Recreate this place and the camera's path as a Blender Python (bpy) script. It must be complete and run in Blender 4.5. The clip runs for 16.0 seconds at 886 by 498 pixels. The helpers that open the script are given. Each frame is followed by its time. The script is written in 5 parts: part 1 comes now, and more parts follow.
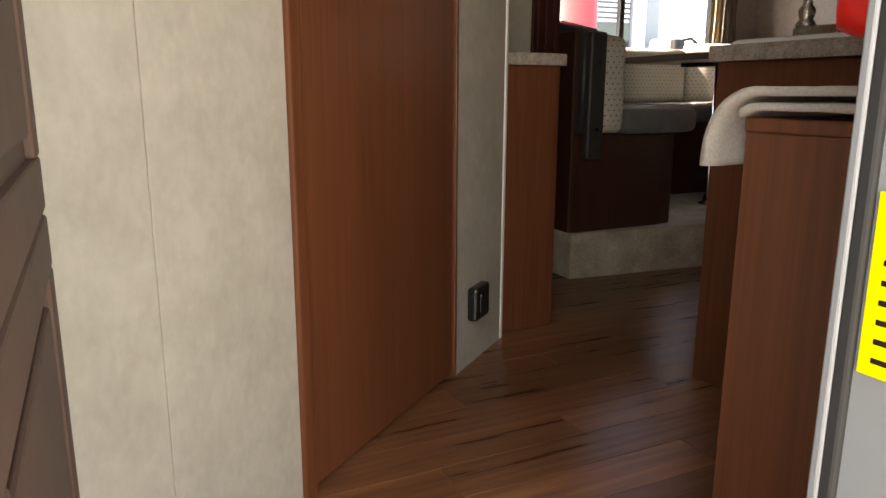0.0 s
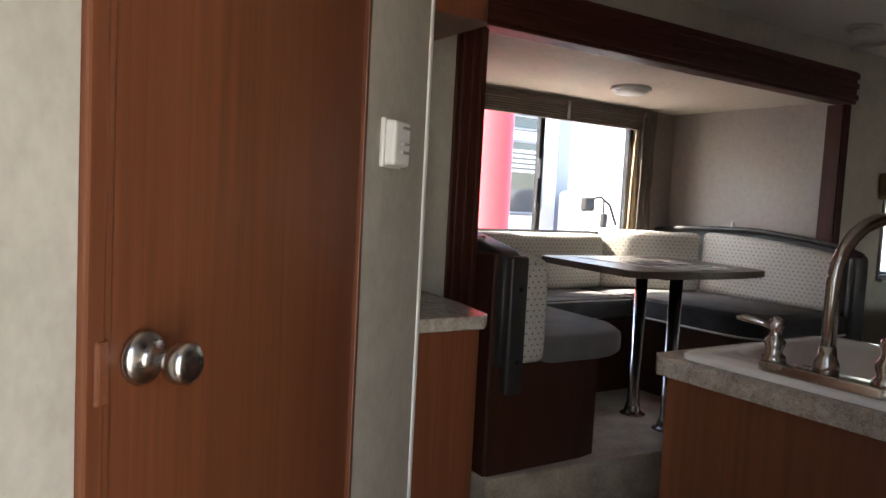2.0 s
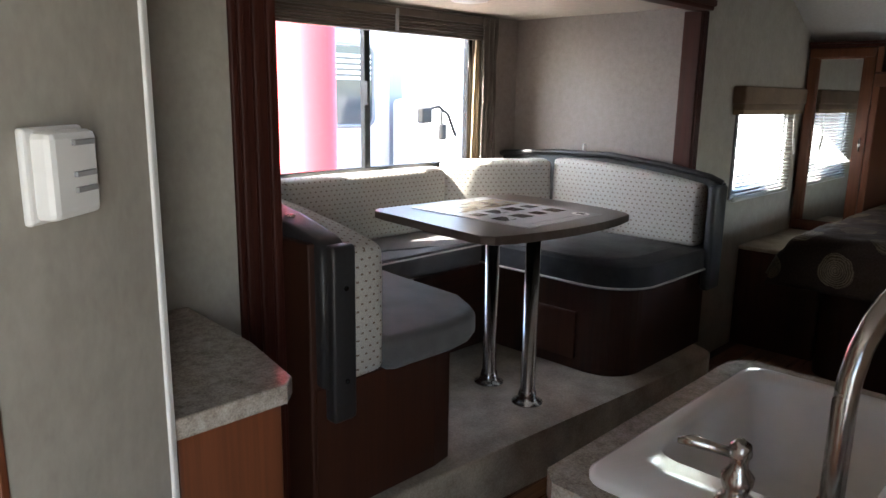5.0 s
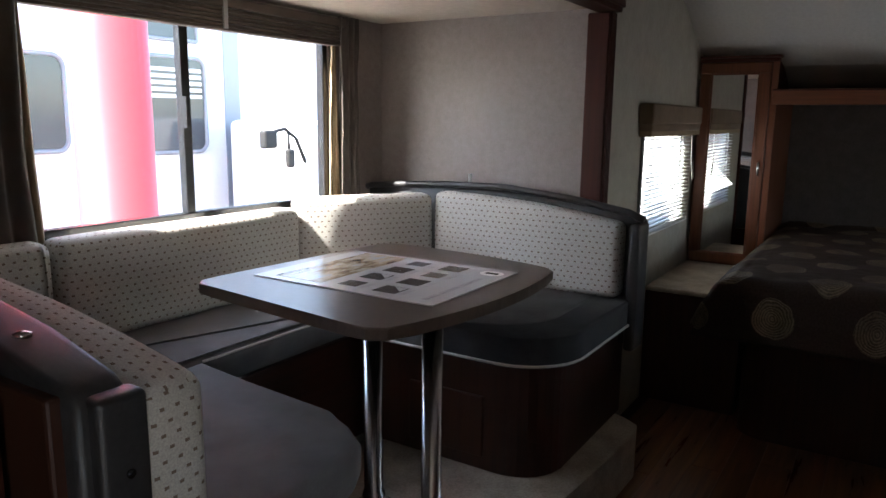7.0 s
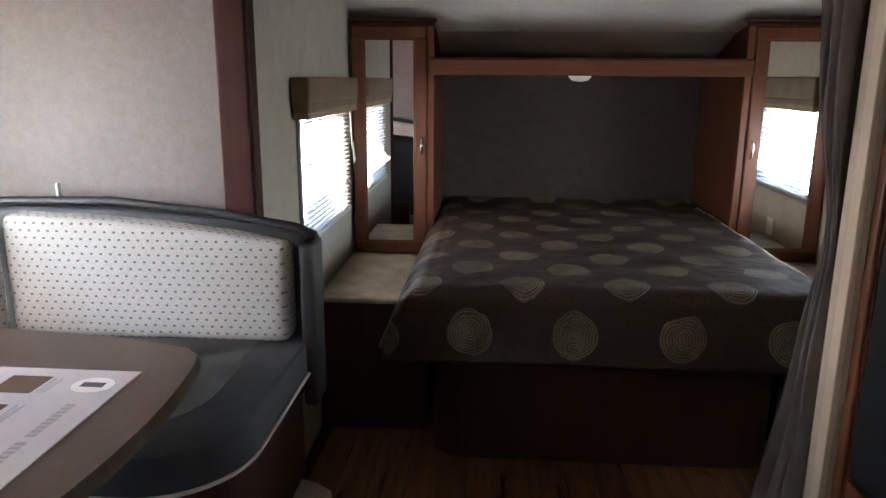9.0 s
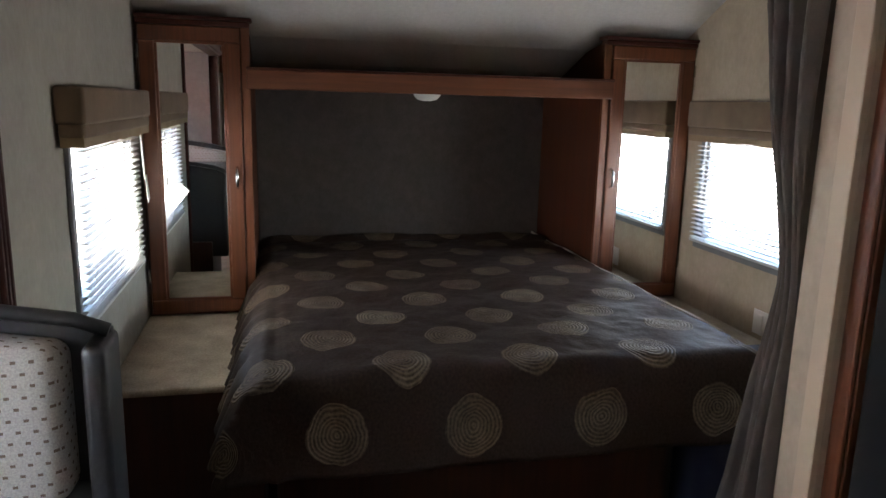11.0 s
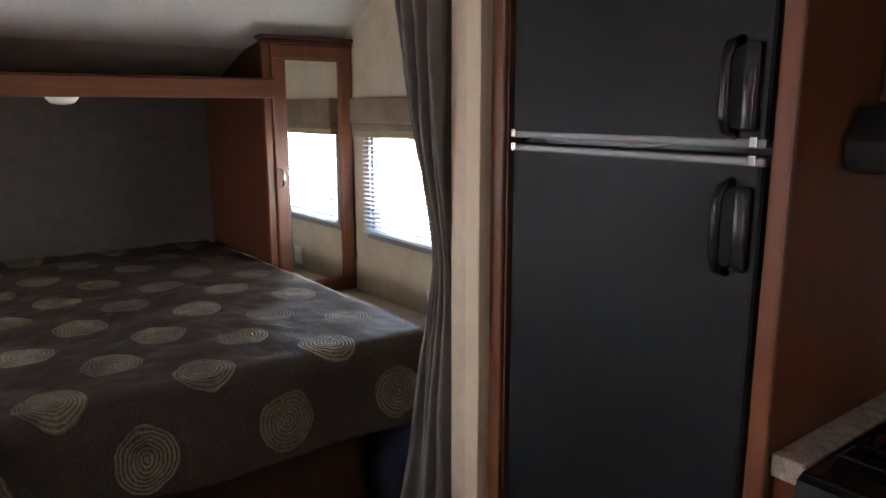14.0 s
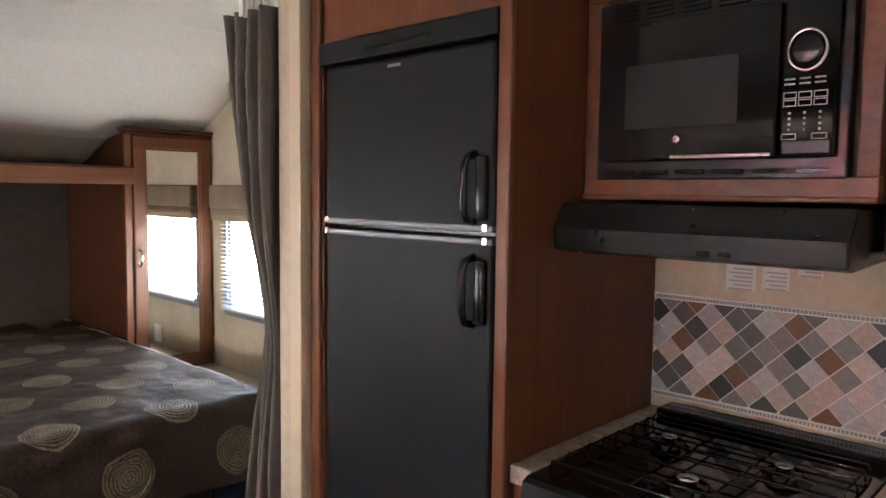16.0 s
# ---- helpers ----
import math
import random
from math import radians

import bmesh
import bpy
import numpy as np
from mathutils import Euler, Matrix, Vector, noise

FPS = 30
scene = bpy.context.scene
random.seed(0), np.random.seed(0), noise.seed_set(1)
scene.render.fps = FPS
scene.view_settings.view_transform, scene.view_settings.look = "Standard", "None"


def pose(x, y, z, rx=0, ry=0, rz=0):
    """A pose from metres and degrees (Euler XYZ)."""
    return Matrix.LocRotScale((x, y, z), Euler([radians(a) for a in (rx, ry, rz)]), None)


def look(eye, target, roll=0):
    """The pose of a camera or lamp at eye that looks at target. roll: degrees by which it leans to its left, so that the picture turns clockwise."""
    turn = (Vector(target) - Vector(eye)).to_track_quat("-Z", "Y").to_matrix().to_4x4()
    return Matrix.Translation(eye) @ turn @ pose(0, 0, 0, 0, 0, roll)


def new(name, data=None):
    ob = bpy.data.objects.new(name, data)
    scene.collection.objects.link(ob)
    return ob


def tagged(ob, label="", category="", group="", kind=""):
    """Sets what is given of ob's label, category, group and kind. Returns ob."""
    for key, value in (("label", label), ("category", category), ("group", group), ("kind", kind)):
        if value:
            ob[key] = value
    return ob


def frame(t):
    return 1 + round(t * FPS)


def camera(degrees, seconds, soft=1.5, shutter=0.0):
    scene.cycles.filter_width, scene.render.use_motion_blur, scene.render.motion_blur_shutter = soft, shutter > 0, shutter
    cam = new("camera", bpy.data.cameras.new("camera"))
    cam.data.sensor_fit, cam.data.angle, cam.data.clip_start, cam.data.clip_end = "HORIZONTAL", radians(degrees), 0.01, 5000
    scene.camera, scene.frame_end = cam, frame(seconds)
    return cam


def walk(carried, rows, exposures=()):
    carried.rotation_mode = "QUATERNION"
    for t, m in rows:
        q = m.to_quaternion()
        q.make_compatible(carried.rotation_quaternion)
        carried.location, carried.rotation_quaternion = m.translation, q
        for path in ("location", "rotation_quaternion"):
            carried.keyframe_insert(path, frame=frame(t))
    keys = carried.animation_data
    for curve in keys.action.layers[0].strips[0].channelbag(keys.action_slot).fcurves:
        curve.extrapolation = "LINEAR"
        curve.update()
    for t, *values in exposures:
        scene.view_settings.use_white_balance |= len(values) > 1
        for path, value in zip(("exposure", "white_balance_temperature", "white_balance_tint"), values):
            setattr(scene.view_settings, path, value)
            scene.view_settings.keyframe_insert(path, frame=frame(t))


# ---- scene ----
cam = camera(63.4, 16.0)
PATH = [
    (0, (-0.168, 0.239, 0.771), (0.683, 1.996, 0.338), 0.2),
    (0.5, (-0.018, 0.39, 0.841), (0.811, 2.199, 0.639), 2.4),
    (1, (0.037, 0.513, 1.005), (0.886, 2.305, 0.745), 1.7),
    (1.5, (0.042, 0.567, 1.036), (0.909, 2.365, 0.91), 1.9),
    (2, (0.044, 0.626, 1.185), (1.129, 2.3, 1.044), 3.0),
    (2.5, (0.041, 0.641, 1.241), (1.215, 2.246, 1.024), 2.4),
    (3, (0.115, 0.771, 1.204), (1.25, 2.375, 0.832), 0.3),
    (3.5, (0.273, 0.989, 1.287), (1.513, 2.506, 0.887), -1.0),
    (4, (0.343, 1.017, 1.383), (1.691, 2.441, 0.991), -0.0),
    (6.5, (0.919, 1.528, 1.382), (2.389, 2.808, 0.936), 0.8),
    (7, (1.081, 1.711, 1.375), (2.748, 2.757, 1.017), 0.7),
    (7.5, (1.254, 1.869, 1.388), (3.068, 2.628, 1.026), 0.6),
    (8, (1.472, 1.938, 1.383), (3.346, 2.498, 0.966), -0.2),
    (8.5, (1.667, 1.965, 1.405), (3.59, 2.304, 0.97), 1.8),
    (9, (1.771, 1.989, 1.451), (3.712, 2.125, 0.988), 0.4),
    (9.5, (1.901, 2.15, 1.423), (3.851, 1.975, 1.013), -0.1),
    (10, (2.028, 2.19, 1.433), (3.95, 1.833, 1.008), 0.9),
    (12.5, (2.78, 2.113, 1.433), (4.669, 1.562, 1.073), 0.2),
    (13, (2.689, 2.063, 1.434), (4.501, 1.345, 0.988), -0.4),
    (13.5, (2.557, 2.04, 1.421), (4.313, 1.182, 0.995), -0.3),
    (14, (2.398, 2.097, 1.429), (3.959, 0.909, 1.041), -0.1),
    (14.5, (2.297, 2.122, 1.438), (3.689, 0.731, 1.083), -0.6),
    (15, (2.177, 2.12, 1.457), (3.496, 0.646, 1.158), -0.7),
    (15.5, (2.062, 2.162, 1.46), (3.439, 0.728, 1.242), -0.9),
    (16, (2.025, 2.19, 1.448), (3.399, 0.745, 1.291), 0.7),
]
EXPOSURES = [(0, 3.05, 8400, 12), (1.0, 3.65, 7300, 10), (1.5, 3.5, 7200, 10), (2.0, 3.2, 7000, 10), (3.0, 3.6, 6700, 9), (4, 3.7, 6400, 6), (6.5, 3.25, 6400, 10), (7.5, 3.12, 6300, 8), (8.5, 3.95, 6300, 10), (9.0, 4.35, 6350, 8), (9.5, 4.35, 6400, 9), (10.0, 4.3, 6400, 9), (12.5, 4.1, 6400, 8), (13.5, 4.1, 6450, 9), (14.0, 4.5, 6500, 10), (14.5, 4.75, 6600, 9), (15.0, 5.0, 6700, 9), (16, 5.25, 6800, 9)]
walk(cam, [(t, look(eye, target, roll)) for t, eye, target, roll in PATH], EXPOSURES)

# ---- light ----
SUN = Vector((0.25, -0.13, -0.30)).normalized()
world = bpy.data.worlds.new("world")
scene.world = world
world.use_nodes = True
sky = world.node_tree.nodes.new("ShaderNodeTexSky")
sky.sky_type, sky.sun_disc = "NISHITA", False
sky.sun_elevation = math.asin(-SUN.z)
sky.sun_rotation = math.atan2(-SUN.x, -SUN.y)
back = world.node_tree.nodes["Background"]
back.inputs["Strength"].default_value = 0.15
world.node_tree.links.new(sky.outputs[0], back.inputs["Color"])
lamp = bpy.data.lights.new("sun", "SUN")
lamp.energy, lamp.angle, lamp.color = 4.5, radians(0.5), (1, 0.95, 0.88)
sun = new("sun", lamp)
sun.matrix_world = look((0, 10, 12), Vector((0, 10, 12)) + SUN)


def daylight(name, eye, target, width, height, watts, color):
    """Skylight entering by an opening."""
    l = bpy.data.lights.new(name, "AREA")
    l.shape, l.size, l.size_y, l.energy, l.color = "RECTANGLE", width, height, watts, color
    ob = new(name, l)
    ob.matrix_world = look(eye, target)
    return ob


daylight("entry_daylight", (-0.15, -0.25, 0.95), (0.35, 2, 0.6), 1.0, 1.9, 3.6, (1, 0.93, 0.84))
daylight("bedroom_daylight", (4.735, 2.80, 1.13), (4.70, 0.6, 3.4), 0.70, 0.48, 0.34, (1, 0.97, 0.94))
daylight("bedroom_daylight", (4.765, 0.32, 1.13), (4.70, 2.5, 3.4), 0.76, 0.48, 0.52, (1, 0.97, 0.94))

# ---- materials ----
def material(name, color, rough=0.5, metal=0.0, spec=0.5):
    m = bpy.data.materials.new(name)
    m.use_nodes = True
    b = m.node_tree.nodes["Principled BSDF"]
    b.inputs["Base Color"].default_value = (*color, 1)
    b.inputs["Roughness"].default_value = rough
    b.inputs["Metallic"].default_value = metal
    b.inputs["Specular IOR Level"].default_value = spec
    return m, m.node_tree, b


def node(tree, kind, links=(), **values):
    n = tree.nodes.new(kind)
    for key, value in values.items():
        if key in n.inputs.keys():
            n.inputs[key].default_value = value
        else:
            setattr(n, key, value)
    for socket, source in links:
        tree.links.new(source, n.inputs[socket])
    return n


def math_node(tree, op, a, b=None):
    n = tree.nodes.new("ShaderNodeMath")
    n.operation = op
    for i, v in enumerate((a, b)):
        if v is None:
            continue
        if isinstance(v, (int, float)):
            n.inputs[i].default_value = v
        else:
            tree.links.new(v, n.inputs[i])
    return n.outputs[0]


def ramp(tree, fac, stops):
    r = tree.nodes.new("ShaderNodeValToRGB")
    while len(r.color_ramp.elements) < len(stops):
        r.color_ramp.elements.new(0.5)
    for e, (p, c) in zip(r.color_ramp.elements, stops):
        e.position, e.color = p, (*c, 1)
    tree.links.new(fac, r.inputs[0])
    return r.outputs[0]


def coords(tree, scale=(1, 1, 1), kind="Object"):
    c = tree.nodes.new("ShaderNodeTexCoord")
    m = tree.nodes.new("ShaderNodeMapping")
    m.inputs["Scale"].default_value = scale
    tree.links.new(c.outputs[kind], m.inputs[0])
    return m.outputs[0]


def noise_tex(tree, vec, scale, detail=4.0, rough=0.55):
    n = tree.nodes.new("ShaderNodeTexNoise")
    n.inputs["Scale"].default_value, n.inputs["Detail"].default_value = scale, detail
    n.inputs["Roughness"].default_value = rough
    tree.links.new(vec, n.inputs["Vector"])
    return n.outputs["Fac"]


def bump(tree, bsdf, height, strength=0.2, distance=0.002):
    b = tree.nodes.new("ShaderNodeBump")
    b.inputs["Strength"].default_value, b.inputs["Distance"].default_value = strength, distance
    tree.links.new(height, b.inputs["Height"])
    tree.links.new(b.outputs[0], bsdf.inputs["Normal"])


def mix(tree, fac, a, b, blend="MIX"):
    m = tree.nodes.new("ShaderNodeMix")
    m.data_type, m.blend_type = "RGBA", blend
    for i, v in ((0, fac), (6, a), (7, b)):
        if isinstance(v, (int, float)):
            m.inputs[i].default_value = v
        elif isinstance(v, tuple):
            m.inputs[i].default_value = (*v, 1)
        else:
            tree.links.new(v, m.inputs[i])
    return m.outputs[2]


def wood(name, dark, light, grain=(60, 60, 2.2), rough=0.42, vary=0.0):
    m, t, b = material(name, light, rough)
    v = coords(t, grain)
    if vary:
        info = t.nodes.new("ShaderNodeObjectInfo")
        add = t.nodes.new("ShaderNodeVectorMath")
        add.operation = "MULTIPLY_ADD"
        comb = node(t, "ShaderNodeCombineXYZ", [("X", info.outputs["Random"]), ("Y", info.outputs["Random"]), ("Z", info.outputs["Random"])])
        t.links.new(comb.outputs[0], add.inputs[0])
        add.inputs[1].default_value = (40, 40, 40)
        t.links.new(v, add.inputs[2])
        v = add.outputs[0]
    fine = noise_tex(t, v, 1.0, 6, 0.6)
    broad = noise_tex(t, coords(t, tuple(g * 0.16 for g in grain)), 1.0, 3)
    both = math_node(t, "ADD", math_node(t, "MULTIPLY", fine, 0.6), math_node(t, "MULTIPLY", broad, 0.4))
    col = ramp(t, both, [(0.34, dark), (0.62, light)])
    if vary:
        value = math_node(t, "ADD", math_node(t, "MULTIPLY", info.outputs["Random"], vary), 1 - vary / 2)
        hsv = node(t, "ShaderNodeHueSaturation", [("Color", col), ("Value", value)])
        col = hsv.outputs[0]
    t.links.new(col, b.inputs["Base Color"])
    t.links.new(math_node(t, "ADD", math_node(t, "MULTIPLY", fine, 0.2), rough - 0.1), b.inputs["Roughness"])
    bump(t, b, fine, 0.12, 0.001)
    return m


def mottled(name, a, b_, scale=14, rough=0.75, relief=0.15):
    m, t, b = material(name, a, rough)
    v = coords(t)
    n1 = noise_tex(t, v, scale, 6, 0.65)
    n2 = noise_tex(t, coords(t, (1, 1, 0.6)), scale * 6, 3)
    f = math_node(t, "ADD", math_node(t, "MULTIPLY", n1, 0.65), math_node(t, "MULTIPLY", n2, 0.35))
    t.links.new(ramp(t, f, [(0.36, a), (0.64, b_)]), b.inputs["Base Color"])
    bump(t, b, n2, relief, 0.001)
    return m


def cloth(name, a, b_, rough=0.95, weave=420, sheen=0.2):
    m, t, b = material(name, a, rough, 0, 0.2)
    v = coords(t)
    n1 = noise_tex(t, v, 9, 4)
    n2 = noise_tex(t, v, weave, 2)
    f = math_node(t, "ADD", math_node(t, "MULTIPLY", n1, 0.6), math_node(t, "MULTIPLY", n2, 0.4))
    t.links.new(ramp(t, f, [(0.35, a), (0.65, b_)]), b.inputs["Base Color"])
    b.inputs["Sheen Weight"].default_value = sheen
    bump(t, b, n2, 0.35, 0.0015)
    return m


def dotted(name, base, base2, dot):
    m, t, b = material(name, base, 0.92, 0, 0.2)
    c = t.nodes.new("ShaderNodeTexCoord")
    sep = node(t, "ShaderNodeSeparateXYZ", [(0, c.outputs["UV"])])
    row = math_node(t, "FLOOR", math_node(t, "DIVIDE", sep.outputs[1], 0.021))
    shift = math_node(t, "MULTIPLY", math_node(t, "MODULO", row, 2.0), 0.014)
    u = math_node(t, "SUBTRACT", math_node(t, "FRACT", math_node(t, "DIVIDE", math_node(t, "ADD", sep.outputs[0], shift), 0.028)), 0.5)
    v = math_node(t, "SUBTRACT", math_node(t, "FRACT", math_node(t, "DIVIDE", sep.outputs[1], 0.021)), 0.5)
    d = math_node(t, "MAXIMUM", math_node(t, "ABSOLUTE", math_node(t, "MULTIPLY", u, 0.9)), math_node(t, "ABSOLUTE", v))
    inside = math_node(t, "LESS_THAN", d, 0.135)
    n2 = noise_tex(t, coords(t), 300, 2)
    ground_col = ramp(t, n2, [(0.35, base), (0.65, base2)])
    t.links.new(mix(t, inside, ground_col, dot), b.inputs["Base Color"])
    bump(t, b, math_node(t, "SUBTRACT", n2, inside), 0.4, 0.0015)
    return m


def quilt():
    m, t, b = material("quilted_fabric", (0.03, 0.02, 0.016), 0.62, 0, 0.14)
    c = t.nodes.new("ShaderNodeTexCoord")
    wob = noise_tex(t, coords(t, kind="UV"), 9, 2)
    sep = node(t, "ShaderNodeSeparateXYZ", [(0, c.outputs["UV"])])
    u0 = math_node(t, "ADD", sep.outputs[0], math_node(t, "MULTIPLY", math_node(t, "SUBTRACT", wob, 0.5), 0.05))
    v0 = sep.outputs[1]

    def disc(du, dv):
        u = math_node(t, "MULTIPLY", math_node(t, "SUBTRACT", math_node(t, "FRACT", math_node(t, "DIVIDE", math_node(t, "ADD", u0, du), 0.387)), 0.5), 0.387)
        v = math_node(t, "MULTIPLY", math_node(t, "SUBTRACT", math_node(t, "FRACT", math_node(t, "DIVIDE", math_node(t, "ADD", v0, dv), 0.353)), 0.5), 0.353)
        return math_node(t, "SQRT", math_node(t, "ADD", math_node(t, "MULTIPLY", u, u), math_node(t, "MULTIPLY", v, v)))

    d = math_node(t, "MINIMUM", disc(0.0985, 0.2365), disc(-0.095, 0.413))
    inside = math_node(t, "MULTIPLY", math_node(t, "LESS_THAN", d, 0.078), math_node(t, "GREATER_THAN", sep.outputs[0], 3.875))
    rings = math_node(t, "SINE", math_node(t, "MULTIPLY", math_node(t, "ADD", d, math_node(t, "MULTIPLY", wob, 0.02)), 620.0))
    n2 = noise_tex(t, coords(t, kind="UV"), 120, 3)
    spot = ramp(t, math_node(t, "ADD", math_node(t, "MULTIPLY", rings, 0.13), math_node(t, "ADD", math_node(t, "MULTIPLY", n2, 0.6), math_node(t, "MULTIPLY", noise_tex(t, coords(t, kind="UV"), 17, 3), 0.4))), [(0.32, (0.060, 0.046, 0.031)), (0.66, (0.19, 0.150, 0.10))])
    plain = ramp(t, n2, [(0.3, (0.026, 0.0165, 0.0125)), (0.7, (0.047, 0.031, 0.024))])
    worn = ramp(t, noise_tex(t, coords(t, kind="UV"), 6, 4, 0.6), [(0.36, (0.45, 0.45, 0.45)), (0.60, (1, 1, 1))])
    t.links.new(mix(t, math_node(t, "MULTIPLY", inside, worn), plain, spot), b.inputs["Base Color"])
    b.inputs["Sheen Weight"].default_value = 0.0
    bump(t, b, math_node(t, "ADD", noise_tex(t, coords(t, kind="UV"), 8, 5), math_node(t, "MULTIPLY", inside, math_node(t, "MULTIPLY", rings, 0.1))), 0.7, 0.014)
    return m


def speckled(name, a, b_, c_, rough=0.25):
    m, t, b = material(name, a, rough)
    v = coords(t)
    n1 = noise_tex(t, v, 45, 5, 0.7)
    n2 = noise_tex(t, v, 260, 2)
    f = math_node(t, "ADD", math_node(t, "MULTIPLY", n1, 0.6), math_node(t, "MULTIPLY", n2, 0.4))
    t.links.new(ramp(t, f, [(0.33, a), (0.5, b_), (0.66, c_)]), b.inputs["Base Color"])
    return m


def plain(name, color, rough=0.4, metal=0.0, spec=0.5, scratch=0.06):
    m, t, b = material(name, color, rough, metal, spec)
    n = noise_tex(t, coords(t), 30, 5)
    t.links.new(math_node(t, "ADD", math_node(t, "MULTIPLY", n, scratch * 2), max(rough - scratch, 0.01)), b.inputs["Roughness"])
    t.links.new(mix(t, math_node(t, "MULTIPLY", n, 0.35), tuple(color), tuple(c * 0.75 for c in color)), b.inputs["Base Color"])
    return m


def tile_material(name, tones):
    m, t, b = material(name, (0.4, 0.35, 0.32), 0.35)
    info = t.nodes.new("ShaderNodeObjectInfo")
    r = t.nodes.new("ShaderNodeValToRGB")
    r.color_ramp.interpolation = "CONSTANT"
    while len(r.color_ramp.elements) < len(tones):
        r.color_ramp.elements.new(0.5)
    for e, (p, c) in zip(r.color_ramp.elements, tones):
        e.position, e.color = p, (*c, 1)
    t.links.new(info.outputs["Random"], r.inputs[0])
    n = noise_tex(t, coords(t, (1, 1, 1), "Generated"), 4, 6, 0.7)
    col = mix(t, 0.75, r.outputs[0], ramp(t, n, [(0.35, (0.6, 0.6, 0.6)), (0.62, (1, 1, 1))]), "MULTIPLY")
    t.links.new(col, b.inputs["Base Color"])
    bump(t, b, n, 0.2, 0.001)
    return m


def glass_material():
    m, t, b = material("window_glass", (1, 1, 1), 0.0)
    b.inputs["Transmission Weight"].default_value = 1.0
    b.inputs["IOR"].default_value = 1.05
    return m


WOOD = wood("cherry_wood", (0.093, 0.0285, 0.0118), (0.163, 0.053, 0.0217), (80, 80, 2.2))
WOOD_H = wood("cherry_wood_level", (0.09, 0.029, 0.013), (0.165, 0.056, 0.024), (40, 2.2, 60))
DARK = wood("dark_wood", (0.030, 0.010, 0.006), (0.058, 0.020, 0.011))
DARK_H = wood("dark_wood_level", (0.032, 0.011, 0.007), (0.058, 0.020, 0.012), (2.2, 60, 60))
TRIM = wood("cherry_trim", (0.036, 0.0095, 0.0065), (0.068, 0.019, 0.012), (70, 70, 2.4), 0.5)
TRIM_H = wood("cherry_trim_level", (0.036, 0.0095, 0.0065), (0.068, 0.019, 0.012), (2.4, 70, 70), 0.5)
WOOD_SIDE = wood("dark_cherry_panel", (0.058, 0.018, 0.009), (0.092, 0.030, 0.015), (90, 90, 2.6), 0.55)
PANTRY = wood("brown_pantry_wood", (0.060, 0.030, 0.019), (0.105, 0.056, 0.037), (60, 60, 2.4), 0.6)
PLANK = wood("vinyl_plank", (0.085, 0.030, 0.014), (0.33, 0.145, 0.066), (2.2, 30, 30), 0.30, 0.5)
for m_ in (TRIM, TRIM_H, WOOD_SIDE):
    m_.node_tree.nodes["Principled BSDF"].inputs["Specular IOR Level"].default_value = 0.22
PAPER = mottled("cream_wallpaper", (0.345, 0.318, 0.268), (0.425, 0.397, 0.338), 10)
PAPER_WARM = mottled("warm_wallpaper", (0.42, 0.345, 0.25), (0.52, 0.44, 0.33), 9)
TAUPE = mottled("taupe_wallboard", (0.225, 0.186, 0.170), (0.285, 0.240, 0.220), 30, 0.5)
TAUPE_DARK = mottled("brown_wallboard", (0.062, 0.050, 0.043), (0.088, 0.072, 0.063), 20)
CEIL = mottled("white_ceiling_board", (0.70, 0.685, 0.65), (0.80, 0.785, 0.75), 60, 0.8, 0.4)
CEIL_WARM = mottled("cream_slide_ceiling", (0.50, 0.44, 0.37), (0.62, 0.55, 0.47), 40, 0.8, 0.4)
VINYL = mottled("dark_grey_vinyl", (0.020, 0.019, 0.020), (0.034, 0.032, 0.033), 90, 0.45, 0.3)
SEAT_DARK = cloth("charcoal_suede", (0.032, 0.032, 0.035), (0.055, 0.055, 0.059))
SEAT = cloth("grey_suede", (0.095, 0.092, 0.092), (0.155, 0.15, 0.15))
DOTS = dotted("dotted_fabric", (0.43, 0.41, 0.37), (0.57, 0.545, 0.495), (0.19, 0.14, 0.11))
PIPING = plain("pale_piping", (0.55, 0.52, 0.48), 0.7)
CARPET = cloth("beige_carpet", (0.27, 0.225, 0.168), (0.50, 0.425, 0.33), 1.0, 130)
TOWEL = cloth("grey_terry", (0.36, 0.325, 0.285), (0.56, 0.51, 0.455), 1.0, 260)
QUILT = quilt()
DRAPE = cloth("taupe_curtain_cloth", (0.085, 0.070, 0.060), (0.125, 0.104, 0.09), 0.85)
GOLD = cloth("gold_lining", (0.25, 0.18, 0.10), (0.36, 0.27, 0.165), 0.8)
SHADE = cloth("tan_shade_cloth", (0.14, 0.095, 0.06), (0.22, 0.155, 0.10), 0.85)
PLEAT = cloth("brown_pleated_shade", (0.07, 0.052, 0.042), (0.11, 0.083, 0.066), 0.85)
LAMINATE = speckled("speckled_laminate", (0.17, 0.145, 0.12), (0.33, 0.29, 0.25), (0.47, 0.43, 0.38))
TABLE = mottled("brown_table_laminate", (0.066, 0.045, 0.033), (0.098, 0.069, 0.052), 60, 0.3, 0.05)
CHROME = plain("chrome", (0.66, 0.65, 0.64), 0.22, 1.0)
NICKEL = plain("brushed_nickel", (0.50, 0.48, 0.45), 0.26, 1.0)
BLACK = plain("black_plastic", (0.012, 0.012, 0.013), 0.25)
BLACK_GLOSS = plain("black_gloss", (0.006, 0.006, 0.007), 0.08, 0, 0.5, 0.03)
FRIDGE = plain("black_fridge_panel", (0.009, 0.0105, 0.0125), 0.5, 0, 0.25)
GREY_GLASS = plain("grey_oven_window", (0.032, 0.032, 0.034), 0.15)
GREY_PRINT = plain("grey_print", (0.30, 0.30, 0.30), 0.5)
